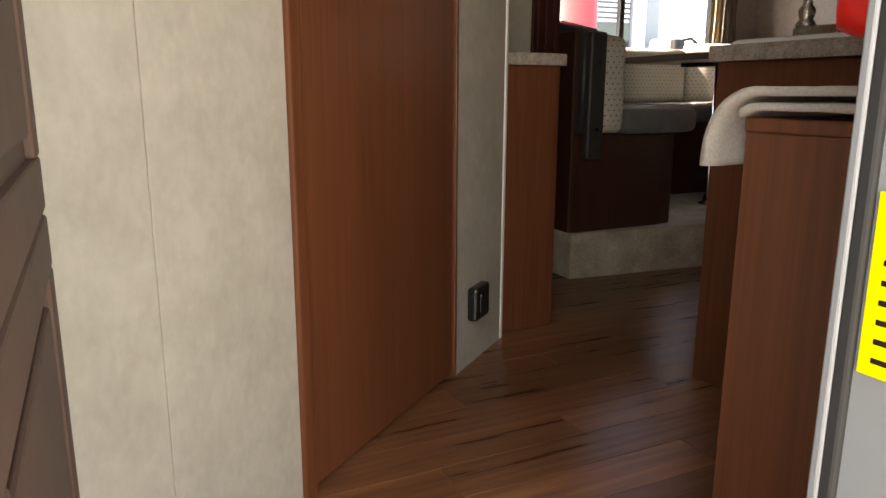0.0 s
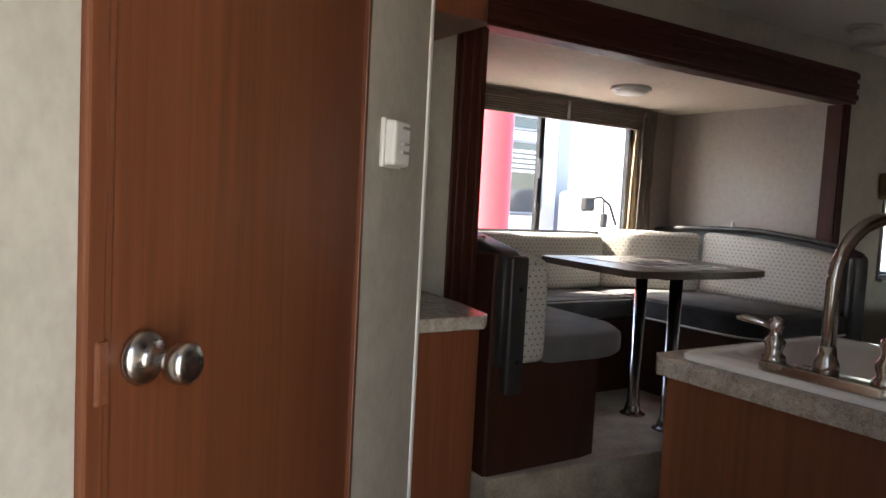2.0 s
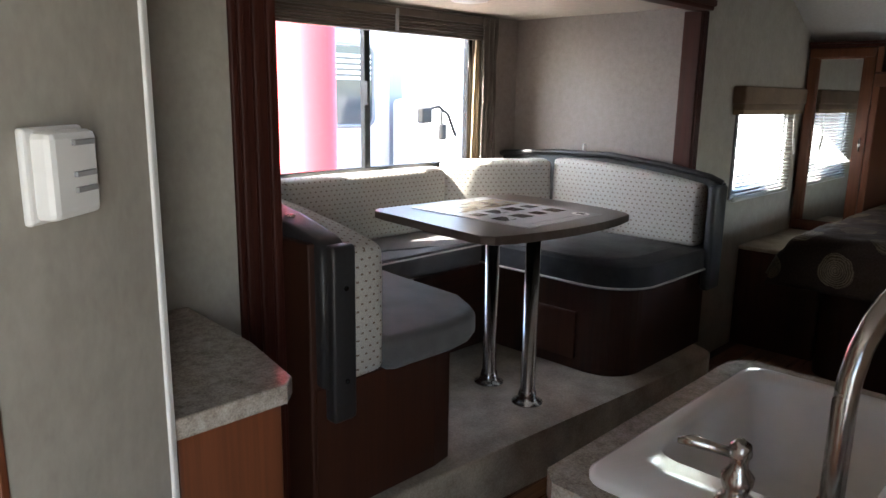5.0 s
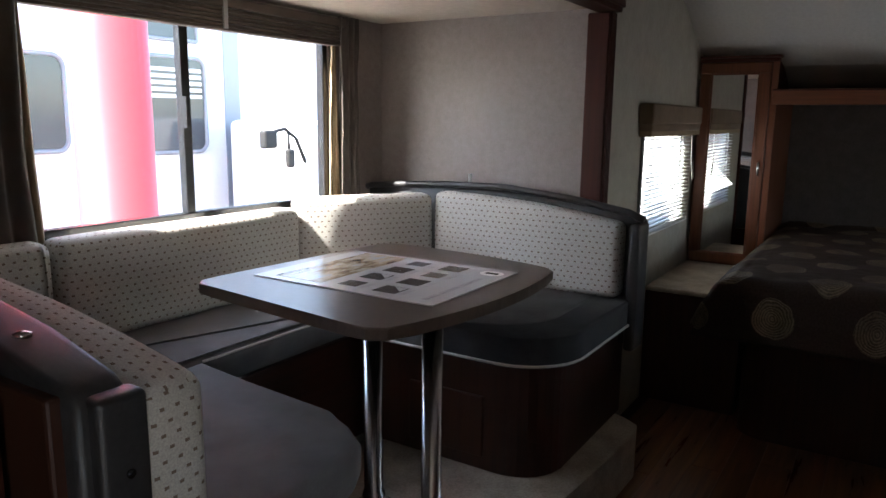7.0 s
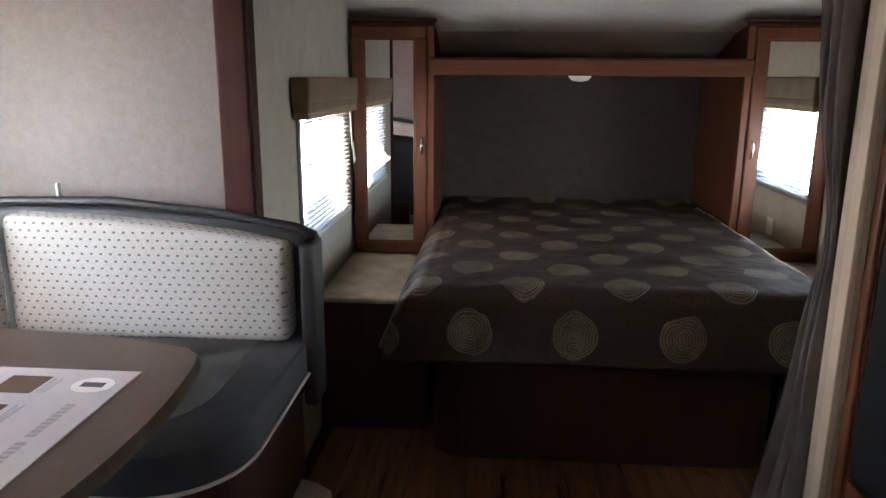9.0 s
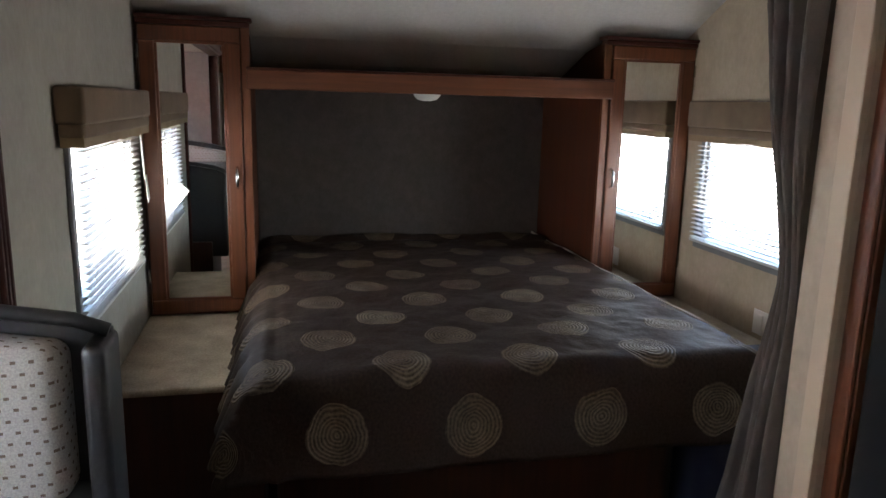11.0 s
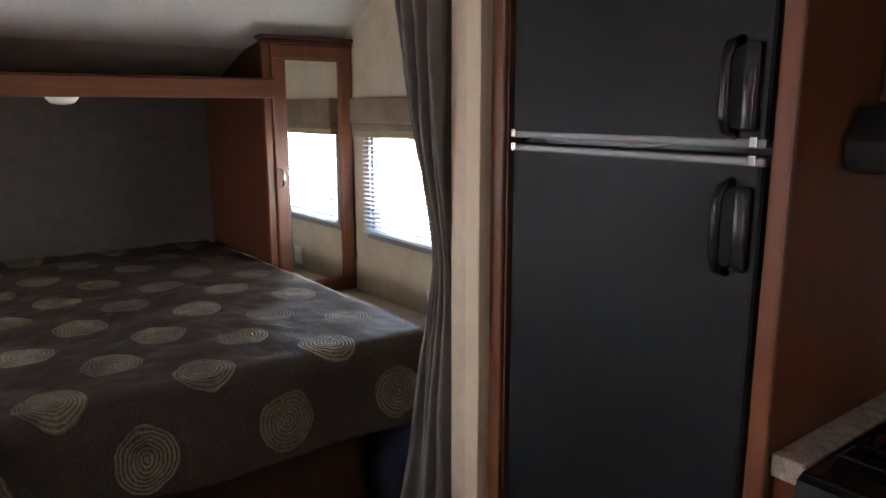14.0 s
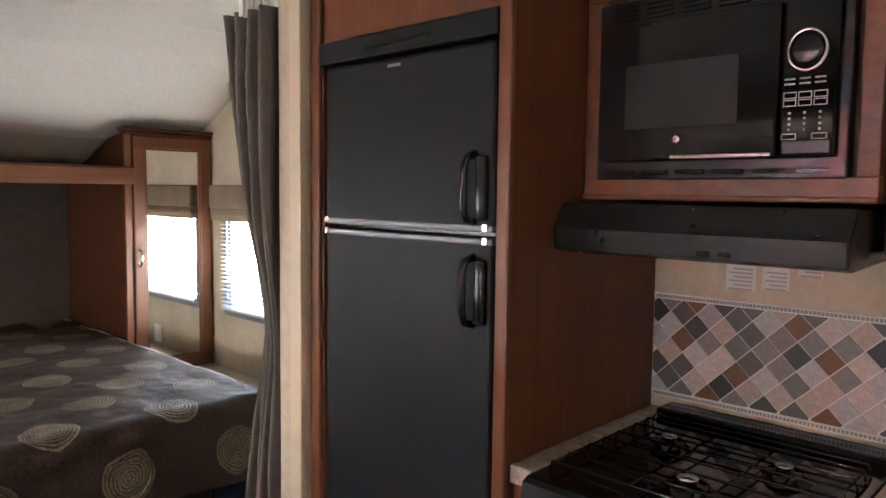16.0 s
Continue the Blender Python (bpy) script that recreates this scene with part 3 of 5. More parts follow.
X0, X1, Y0, Y1 = 1.268, 1.842, 0.985, 1.60
rim = rounded(X0, X1, Y0, Y1, (0.04,) * 4, 6)
inner = rounded(X0 + 0.12, X1 - 0.035, Y0 + 0.04, Y1 - 0.035, (0.05,) * 4, 6)
bottom = rounded(X0 + 0.15, X1 - 0.07, Y0 + 0.07, Y1 - 0.07, (0.05,) * 4, 6)
loops = []
for pts, z in ((rim, 0.874), (rim, 0.888), (rounded(X0 + 0.008, X1 - 0.008, Y0 + 0.008, Y1 - 0.008, (0.036,) * 4, 6), 0.893), (inner, 0.891), (rounded(X0 + 0.126, X1 - 0.041, Y0 + 0.046, Y1 - 0.041, (0.05,) * 4, 6), 0.882), (bottom, 0.745), (rounded(X0 + 0.17, X1 - 0.09, Y0 + 0.09, Y1 - 0.09, (0.05,) * 4, 6), 0.736)):
    loops.append([bm.verts.new((p[0], p[1], z)) for p in pts])
for lo, hi in zip(loops, loops[1:]):
    for i in range(len(lo)):
        bm.faces.new((lo[i], lo[(i + 1) % len(lo)], hi[(i + 1) % len(lo)], hi[i]))
bm.faces.new(loops[-1])
place("basin", bm, SINK, sink, True)
box("divider", X0 + 0.125, X1 - 0.04, 1.285, 1.305, 0.74, 0.876, SINK, sink, 0.008)
for y in (1.16, 1.44):
    lathe("drain", (1.62, y, 0.737), [(0.045, 0), (0.045, 0.003), (0.03, 0.004), (0.005, 0.002)], CHROME, sink)
fau = thing("kitchen_faucet", (1.39, 1.35, 0.892), "brushed nickel gooseneck faucet with two lever handles", "faucet")
prism("base", rounded(1.365, 1.415, 1.235, 1.485, (0.024,) * 4, 6), "z", 0.890, 0.912, NICKEL, fau, 0.005, 2, True)
neck = [(1.39, 1.36, 0.91), (1.39, 1.36, 1.07)]
for i in range(1, 13):
    a = math.pi * i / 12
    neck.append((1.39 + 0.115 * (1 - math.cos(a)), 1.36 - 0.03 * (1 - math.cos(a)), 1.07 + 0.12 * math.sin(a)))
neck.append((1.622, 1.30, 1.04))
tube("spout", neck, 0.0125, NICKEL, fau, 16)
lathe("collar", (1.39, 1.36, 0.91), [(0.022, 0), (0.021, 0.02), (0.016, 0.03), (0.014, 0.05)], NICKEL, fau)
for y, s in ((1.46, 1), (1.26, -1)):
    lathe("handle_base", (1.39, y, 0.91), [(0.023, 0), (0.021, 0.012), (0.014, 0.018), (0.018, 0.03), (0.019, 0.04), (0.011, 0.05), (0.010, 0.06), (0.014, 0.068), (0.012, 0.08), (0.004, 0.086)], NICKEL, fau)
    tube("lever", [(1.39, y, 0.976), (1.375, y + s * 0.02, 0.982), (1.36, y + s * 0.045, 0.988), (1.352, y + s * 0.06, 0.987)], [0.007, 0.006, 0.008, 0.004], NICKEL, fau)
fau.location += Vector((-0.085, -0.055, 0))
ext = thing("fire_extinguisher", (0.575, 0.617, 0.817), "red fire extinguisher on a wall bracket beside the entry", "extinguisher")
lathe("cylinder", (0.575, 0.617, 0.817), [(0.05, 0), (0.062, 0.006), (0.064, 0.02), (0.064, 0.26), (0.055, 0.29), (0.03, 0.31), (0.018, 0.32), (0.018, 0.345)], RED, ext)
box("valve", 0.56, 0.59, 0.597, 0.667, 1.157, 1.187, BLACK, ext, 0.005)
tube("lever", [(0.575, 0.607, 1.187), (0.575, 0.687, 1.214)], 0.007, BLACK, ext, 8)
box("bracket", 0.555, 0.595, CURB + 0.001, 0.55, 0.95, 0.99, ALU, ext, 0.004)
box("wall_plate", 0.545, 0.605, CURB + 0.0005, CURB + 0.008, 0.87, 1.15, ALU, ext, 0.003)
ext.location.x -= 0.128

# stove
stove = thing("gas_stove", (2.6, 0.76, 0), "black gas range with wire grate and three burners", "stove")
SX0, SX1 = 2.342, 2.872
box("body", SX0, SX1, CURB + 0.02, 1.045, 0.10, 0.868, BLACK, stove)
box("cooktop", SX0, SX1, CURB + 0.015, 1.05, 0.868, 0.882, BLACK_GLOSS, stove, 0.006)
prism("control_panel", [(1.046, 0.80), (1.075, 0.80), (1.062, 0.872), (1.046, 0.880)], "x", SX0, SX1, FRIDGE, stove, 0.004)
box("oven_door", SX0 + 0.01, SX1 - 0.01, 1.046, 1.068, 0.22, 0.785, BLACK_GLOSS, stove, 0.006)
tube("oven_handle", [(SX0 + 0.05, 1.068, 0.74), (SX0 + 0.05, 1.10, 0.74), (SX1 - 0.05, 1.10, 0.74), (SX1 - 0.05, 1.068, 0.74)], 0.009, BLACK, stove)
for i, x in enumerate((2.80, 2.70, 2.61, 2.52, 2.42)):
    lathe("knob", (x, 1.066, 0.838), [(0.020, 0), (0.021, 0.006), (0.016, 0.010), (0.015, 0.024), (0.013, 0.027)], BLACK, stove, 20, "y")
    box("pointer", x - 0.003, x + 0.003, 1.09, 1.096, 0.826, 0.852, BLACK_GLOSS, stove, 0.001)
for x, y, r in ((2.735, 0.70, 0.036), (2.60, 0.90, 0.042), (2.49, 0.70, 0.036)):
    lathe("burner", (x, y, 0.880), [(r + 0.02, 0), (r + 0.012, 0.006), (r, 0.008), (r, 0.018), (r * 0.9, 0.021), (r * 0.5, 0.022), (r * 0.45, 0.028), (0.004, 0.029)], BLACK_GLOSS, stove)
    lathe("burner_cap", (x, y, 0.9085), [(r * 0.5, 0), (r * 0.48, 0.004), (0.003, 0.006)], CHROME, stove)
bm = bmesh.new()
for y in (0.56, 0.60, 0.66, 0.74, 0.80, 0.86, 0.94, 1.00):
    tube_bm(bm, [(SX0 + 0.025, y, 0.884), (SX0 + 0.03, y, 0.906), (SX1 - 0.03, y, 0.906), (SX1 - 0.025, y, 0.884)], 0.0028, 8)
for x in (SX0 + 0.03, SX0 + 0.20, SX1 - 0.20, SX1 - 0.03):
    tube_bm(bm, [(x, 0.56, 0.902), (x, 1.00, 0.902)], 0.0028, 8)
place("grate", bm, BLACK_GLOSS, stove, True)
box("rear_ledge", SX0, SX1, CURB + 0.012, 0.50, 0.882, 0.905, BLACK_GLOSS, stove, 0.008)
cs = thing("counter_strip", (2.9, 0.7, 0), "narrow speckled counter strip on brown wood filler", "counter")
box("top", 2.874, 2.929, CURB + 0.003, 1.03, 0.842, 0.882, LAMINATE, cs, 0.004)
box("filler", 2.876, 2.929, CURB + 0.003, 1.015, 0, 0.842, WOOD, cs)

# fridge and its cabinet
fc = thing("fridge_cabinet", (3.26, 0.72, 0), "tall reddish-brown wood cabinet around the fridge", "cabinet")
FX0, FX1 = 2.931, 3.602
box("side", FX0, 2.958, CURB + 0.002, 1.035, 0, TOP, WOOD, fc)
box("side", 3.56, FX1, CURB + 0.002, 1.035, 0, TOP, WOOD, fc)
box("head", 2.958, 3.56, CURB + 0.002, 1.033, 1.826, TOP, WOOD, fc)
box("base", 2.958, 3.56, CURB + 0.002, 1.033, 0, 0.42, WOOD, fc)
box("corner_moulding", FX0 - 0.004, FX0 + 0.030, 1.035, 1.052, 0, TOP, WOOD, fc, 0.006)
box("corner_moulding", 3.562, FX1 + 0.002, 1.035, 1.048, 0, TOP, WOOD, fc, 0.006)
fr = thing("refrigerator", (3.26, 0.75, 0.42), "black two-door refrigerator with moulded handles", "refrigerator")
box("body", 2.962, 3.556, CURB + 0.01, 1.0, 0.425, 1.82, BLACK, fr)
box("top_trim", 2.962, 3.556, 1.0, 1.054, 1.768, 1.823, FRIDGE, fr, 0.004)
box("top_trim_groove", 3.15, 3.37, 1.054, 1.056, 1.788, 1.798, BLACK_GLOSS, fr, 0.0005)
for z0, z1 in ((1.366, 1.764), (0.44, 1.352)):
    box("door", 2.972, 3.54, 1.002, 1.044, z0, z1, FRIDGE, fr, 0.012, 3)
    box("door_rim", 2.972, 3.54, 1.0, 1.047, (z0 if z0 > 1 else z1 - 0.014), (z0 + 0.014 if z0 > 1 else z1), ALU, fr, 0.004)
for z0, z1 in ((1.385, 1.530), (1.165, 1.312)):
    bm = bmesh.new()
    tube_bm(bm, [(3.025, 1.04, z0), (3.030, 1.066, z0 + 0.008), (3.032, 1.072, z0 + 0.03), (3.032, 1.072, z1 - 0.03), (3.030, 1.066, z1 - 0.008), (3.025, 1.04, z1)], 0.009, 10)
    add_box(bm, 2.985, 3.012, 1.040, 1.062, z0 + 0.005, z1 - 0.005, 0.006)
    place("handle", bm, BLACK, fr, True)
for x0 in (2.985, 3.522):
    for z in (1.338, 1.366):
        box("hinge_clip", x0, x0 + 0.014, 1.044, 1.050, z, z + 0.018, CHROME, fr, 0.002)
box("badge", 3.255, 3.30, 1.044, 1.046, 1.738, 1.745, GREY_PRINT, fr, 0.0005)

part = tagged(box("partition", 3.606, 3.73, CURB + 0.002, 1.06, 0, TOP, PAPER_WARM, bevel=0.004), "cream wallboard partition beside the fridge", "wall", kind="structure")
tagged(box("trim", 3.604, 3.652, 1.060, 1.078, 0, TOP, CREAM, bevel=0.003), "cream edge trim strip on the partition end", "trim", kind="structure")

# microwave and its cupboard
mc = thing("wall_cupboard", (2.63, 0.6, 1.44), "reddish-brown wood wall cupboard holding the microwave", "cupboard")
MX0, MX1 = 2.336, 2.928
box("carcass", MX0, MX1, CURB + 0.002, 0.74, 1.45, TOP, WOOD, mc)
bm = bmesh.new()
for x0, x1, z0, z1 in ((MX0, MX1, 1.446, 1.484), (MX0, MX1, 1.868, TOP), (MX0, 2.372, 1.484, 1.868), (2.884, MX1, 1.484, 1.868)):
    add_box(bm, x0, x1, 0.74, 0.775, z0, z1, 0.003)
place("face_frame", bm, WOOD_H, mc)
box("lower_moulding", MX0, MX1, 0.73, 0.782, 1.437, 1.449, WOOD_H, mc, 0.004)
mw = thing("microwave_oven", (2.63, 0.6, 1.485), "black built-in microwave oven with a chrome dial ring", "microwave")
box("body", 2.374, 2.882, 0.742, 0.778, 1.486, 1.866, BLACK, mw, 0.004)
box("door", 2.492, 2.866, 0.778, 0.794, 1.525, 1.812, BLACK_GLOSS, mw, 0.008)
box("door_window", 2.566, 2.806, 0.794, 0.7965, 1.592, 1.726, GREY_GLASS, mw, 0.001)
box("door_bead", 2.50, 2.70, 0.794, 0.799, 1.528, 1.536, CHROME, mw, 0.002)
box("control_panel", 2.392, 2.489, 0.778, 0.793, 1.525, 1.812, BLACK_GLOSS, mw, 0.006)
bm = bmesh.new()
tube_bm(bm, [(2.445 + 0.032 * math.cos(2 * math.pi * i / 32), 0.795, 1.717 + 0.036 * math.sin(2 * math.pi * i / 32)) for i in range(33)], 0.0035, 8)
place("dial_ring", bm, CHROME, mw, True)
lathe("dial", (2.445, 0.793, 1.717), [(0.028, 0), (0.028, 0.008), (0.02, 0.011)], BLACK, mw, 28, "y")
bm = bmesh.new()
for r in range(2):
    for c in range(3):
        add_box(bm, 2.412 + 0.026 * c, 2.430 + 0.026 * c, 0.793, 0.7945, 1.666 - 0.009 * r, 1.669 - 0.009 * r)
for r in range(2):
    for c in range(3):
        for x0, x1, z0, z1 in frame_boxes(2.408 + 0.026 * c, 2.431 + 0.026 * c, 1.632 - 0.014 * r, 1.644 - 0.014 * r, 0.0015):
            add_box(bm, x0, x1, 0.793, 0.7945, z0, z1)
for r in range(4):
    for c in range(3):
        add_box(bm, 2.417 + 0.026 * c, 2.421 + 0.026 * c, 0.793, 0.7945, 1.604 - 0.010 * r, 1.608 - 0.010 * r)
for c in (0, 2):
    for x0, x1, z0, z1 in frame_boxes(2.406 + 0.026 * c, 2.432 + 0.026 * c, 1.558, 1.569, 0.0015):
        add_box(bm, x0, x1, 0.793, 0.7945, z0, z1)
place("key_print", bm, GREY_PRINT, mw)
box("open_button", 2.40, 2.482, 0.793, 0.797, 1.532, 1.556, GREY_GLASS, mw, 0.003)
for i in range(6):
    x = 2.40 + i * 0.078
    box("vent", x, x + 0.060, 0.778, 0.783, 1.498, 1.507, BLACK_GLOSS, mw, 0.002)
    for k in range(4):
        box("vent", x, x + 0.060, 0.778, 0.783, 1.824 + 0.010 * k, 1.829 + 0.010 * k, BLACK_GLOSS, mw, 0.001)
lathe("badge", (2.69, 0.794, 1.568), [(0.009, 0), (0.009, 0.001), (0.006, 0.002)], NICKEL, mw, 20, "y")
mw.location += Vector((0.012, 0, -0.006))
hood = thing("range_hood", (2.63, 0.65, 1.33), "black metal range hood under the cupboard", "range hood")
prism("shell", [(CURB + 0.005, 1.335), (0.86, 1.322), (0.895, 1.330), (0.90, 1.375), (0.86, 1.428), (CURB + 0.005, 1.436)], "x", 2.345, 2.926, BLACK, hood, 0.006)
box("switch", 2.58, 2.60, 0.894, 0.902, 1.335, 1.345, BLACK_GLOSS, hood, 0.001)
box("switch", 2.54, 2.56, 0.894, 0.902, 1.335, 1.345, BLACK_GLOSS, hood, 0.001)
uc = thing("wall_cupboard", (2.0, 0.58, 1.34), "reddish-brown wood wall cupboard over the sink", "cupboard")
box("carcass", 1.45, 2.332, CURB + 0.002, 0.74, 1.345, TOP, WOOD, uc)
bm = bmesh.new()
for x0, x1 in ((1.47, 1.88), (1.90, 2.318)):
    for a, b, z0, z1 in frame_boxes(x0, x1, 1.36, 2.04, 0.055):
        add_box(bm, a, b, 0.74, 0.758, z0, z1, 0.004)
    add_box(bm, x0 + 0.05, x1 - 0.05, 0.74, 0.748, 1.41, 1.99)
place("doors", bm, WOOD, uc)
box("rail", 1.45, 2.334, 0.735, 0.765, 1.338, 1.352, WOOD_H, uc, 0.004)
for i, (x, w, h) in enumerate(((2.705, 0.072, 0.075), (2.622, 0.062, 0.068), (2.545, 0.055, 0.03))):
    note = thing("instruction_label", (x, CURB, 1.25), "white printed instruction label on the wall", "label", "labels under the hood")
    box("sheet", x - w / 2, x + w / 2, CURB + 0.0005, CURB + 0.002, 1.292 - h, 1.292, PAPER_WHITE, note, 0)
    boxes("print", [(x - w * 0.4, x + w * 0.4 - 0.01 * (k % 2), CURB + 0.002, CURB + 0.0026, 1.284 - h + 0.008 + 0.010 * k, 1.288 - h + 0.008 + 0.010 * k) for k in range(max(1, int(h / 0.012)))], GREY_PRINT, note)

splash = thing("backsplash", (2.4, CURB, 0.91), "diagonal stone-look tile backsplash in grey, rust and cream", "backsplash", kind="structure")
SPX0, SPX1, SPZ0, SPZ1 = 1.95, 2.929, 0.916, 1.180
box("backing", SPX0, SPX1, CURB + 0.0005, CURB + 0.004, SPZ0, SPZ1, GROUT, splash, 0)
for z in (SPZ0 - 0.004, SPZ1 - 0.006):
    bm = bmesh.new()
    add_box(bm, SPX0, SPX1, CURB + 0.001, CURB + 0.010, z, z + 0.016, 0.003)
    place("border", bm, GROUT, splash)
    bm = bmesh.new()
    for i in range(int((SPX1 - SPX0) / 0.009)):
        x = SPX0 + 0.009 * i
        add_box(bm, x + 0.001, x + 0.0075, CURB + 0.009, CURB + 0.0125, z + 0.004, z + 0.012)
    tagged(place("beading", bm, ALU, splash), kind="stuff")

# ---- dinette in the slide-out ----
SF = 0.195
SX = (1.55, 3.90)
SBACK = 3.84
slide_floor = tagged(prism("slide_floor", [(1.56, 2.605), (2.5, 2.535), (3.4, 2.465), (3.68, 2.452), (3.76, 2.475), (3.80, 2.53), (3.81, 2.62), (3.89, 2.66), (3.89, SBACK), (1.56, SBACK)], "z", 0.0, SF, CARPET, bevel=0.014, seg=3), "beige carpeted raised slide-out floor", "floor", kind="structure")
SWIN = (2.15, 3.52, 1.0, 1.76)
wall_y("wall_slide_back", SBACK, SBACK + 0.05, SX[0] - 0.05, SX[1] + 0.05, -0.1, 1.95, [SWIN], TAUPE, "taupe wallboard slide-out back wall with window")
for name, x0, x1 in (("wall_slide_left", SX[0] - 0.05, SX[0]), ("wall_slide_right", SX[1], SX[1] + 0.05)):
    tagged(box(name, x0, x1, STREET + 0.06, SBACK, -0.1, 1.95, TAUPE, bevel=0), "taupe wallboard slide-out end wall", "wall", kind="structure")
tagged(box("ceiling_slide", SX[0], SX[1], STREET + 0.055, SBACK, 1.81, 1.95, CEIL_WARM, bevel=0), "cream textured slide-out ceiling", "ceiling", kind="structure")
tagged(box("floor_slide_under", SX[0], SX[1], STREET, SBACK, -0.1, 0.0, DARK_H, bevel=0), "dark slide-out underside", "floor", kind="structure")


def moulding(name, x0, x1, y, z0, z1, along):
    bm = bmesh.new()
    add_box(bm, x0, x1, y - 0.03, y + 0.06, z0, z1, 0.006)
    if along == "z":
        w = x1 - x0
        for f in (0.12, 0.42, 0.72):
            add_box(bm, x0 + w * f, x0 + w * (f + 0.16), y - 0.042, y - 0.028, z0, z1, 0.006)
    else:
        h = z1 - z0
        for f in (0.1, 0.45, 0.75):
            add_box(bm, x0, x1, y - 0.042, y - 0.028, z0 + h * f, z0 + h * (f + 0.18), 0.006)
    return bm


tagged(place("trim_slide_left", moulding("l", 1.405, 1.535, STREET + 0.03, 0.0, 1.785, "z"), TRIM), "dark cherry moulded slide-out trim post", "trim", kind="structure")
tagged(place("trim_slide_right", moulding("r", 3.838, 3.90, STREET + 0.03, 0.0, 1.785, "z"), TRIM), "dark cherry moulded slide-out trim post", "trim", kind="structure")
tagged(place("trim_slide_header", moulding("h", 1.39, 3.90, STREET, 1.787, 1.955, "x"), TRIM_H), "dark cherry moulded slide-out header", "trim", kind="structure")

ec = thing("end_cabinet", (1.08, 2.45, 0), "narrow reddish-brown wood cabinet with laminate top", "cabinet")
box("body", 0.97, 1.165, 2.155, STREET - 0.005, 0, 0.845, WOOD, ec)
prism("countertop", [(0.95, 2.135), (1.165, 2.135), (1.195, 2.165), (1.235, 2.37), (1.26, STREET - 0.003), (0.95, STREET - 0.003)], "z", 0.845, 0.882, LAMINATE, ec, 0.004)
oc = thing("overhead_cabinet", (1.1, 2.45, 1.65), "reddish-brown wood overhead cabinet with rounded corner", "cabinet")
prism("body", rounded(0.95, 1.19, 2.20, STREET - 0.003, (0, 0.05, 0, 0)), "z", 1.655, TOP, WOOD, oc, 0.003)

# slide window
def window(name, x0, x1, z0, z1, y, depth, mullion, label, fr_mat=BLACK):
    w = thing(name, ((x0 + x1) / 2, y, z0), label, "window", kind="structure")
    bm = bmesh.new()
    for a, b, c, d in frame_boxes(x0, x1, z0, z1, 0.03):
        add_box(bm, a, b, y, y + depth, c, d, 0.004)
    if mullion:
        add_box(bm, mullion - 0.018, mullion + 0.018, y + 0.005, y + depth, z0 + 0.03, z1 - 0.03, 0.004)
    place("frame", bm, fr_mat, w)
    g = box("pane", x0 + 0.02, x1 - 0.02, y + depth * 0.55, y + depth * 0.55 + 0.004, z0 + 0.02, z1 - 0.02, GLASS, w, 0)
    g.visible_shadow = False
    return w


sw = window("window_1", SWIN[0], SWIN[1], SWIN[2], SWIN[3], SBACK + 0.005, 0.04, 2.78, "wide sliding window with black frame")
box("latch", 2.76, 2.773, SBACK - 0.012, SBACK + 0.012, 1.33, 1.44, BLACK, sw, 0.003)
sh = thing("pleated_shade", (2.78, SBACK, 1.69), "raised brown pleated window shade", "shade")
bm = bmesh.new()
add_box(bm, 2.10, 3.57, SBACK - 0.06, SBACK - 0.004, 1.755, 1.79, 0.004)
for i in range(6):
    add_box(bm, 2.12, 3.55, SBACK - 0.052 + 0.004 * (i % 2), SBACK - 0.012, 1.675 + 0.0135 * i, 1.686 + 0.0135 * i, 0.003)
place("pleats", bm, PLEAT, sh)
box("cord_tab", 2.90, 2.92, SBACK - 0.062, SBACK - 0.054, 1.68, 1.785, GREY_PRINT, sh, 0.002)


def curtain_shape(x0, x1, y, z0, z1, waves, amp, pinch, seed, lean=0.0):
    def f(u, v):
        z = z1 + (z0 - z1) * v
        k = pinch(v)
        mid = (x0 + x1) / 2 + lean * v
        x = mid + (u - 0.5) * (x1 - x0) * k
        q = math.sin(u * waves * 2 * math.pi + seed + 0.8 * noise.noise(Vector((u * 3, v * 2, seed))))
        return Vector((x, y + amp * q * (0.5 + 0.5 * k) + 0.008 * noise.noise(Vector((u * 6, v * 5, seed))), z)), (u, v)
    return f


for x0, x1, seed in ((1.99, 2.20, 1), (3.53, 3.66, 4)):
    cur = thing("window_curtain", ((x0 + x1) / 2, SBACK, 1.0), "narrow taupe side curtain with a golden lining", "curtain", "dinette window curtains")
    sheet_grid("cloth", curtain_shape(x0, x1, SBACK - 0.045, 1.0, 1.80, 3, 0.018, lambda v: 1 - 0.15 * math.sin(v * 3), seed), 36, 14, 0.003, DRAPE, cur)
    gx = (2.15, 2.215) if x0 < 3 else (3.49, 3.555)
    sheet_grid("lining", curtain_shape(gx[0], gx[1], SBACK - 0.03, 1.0, 1.74, 1.5, 0.012, lambda v: 0.4 + 0.6 * v, seed + 2), 18, 14, 0.003, GOLD, cur)

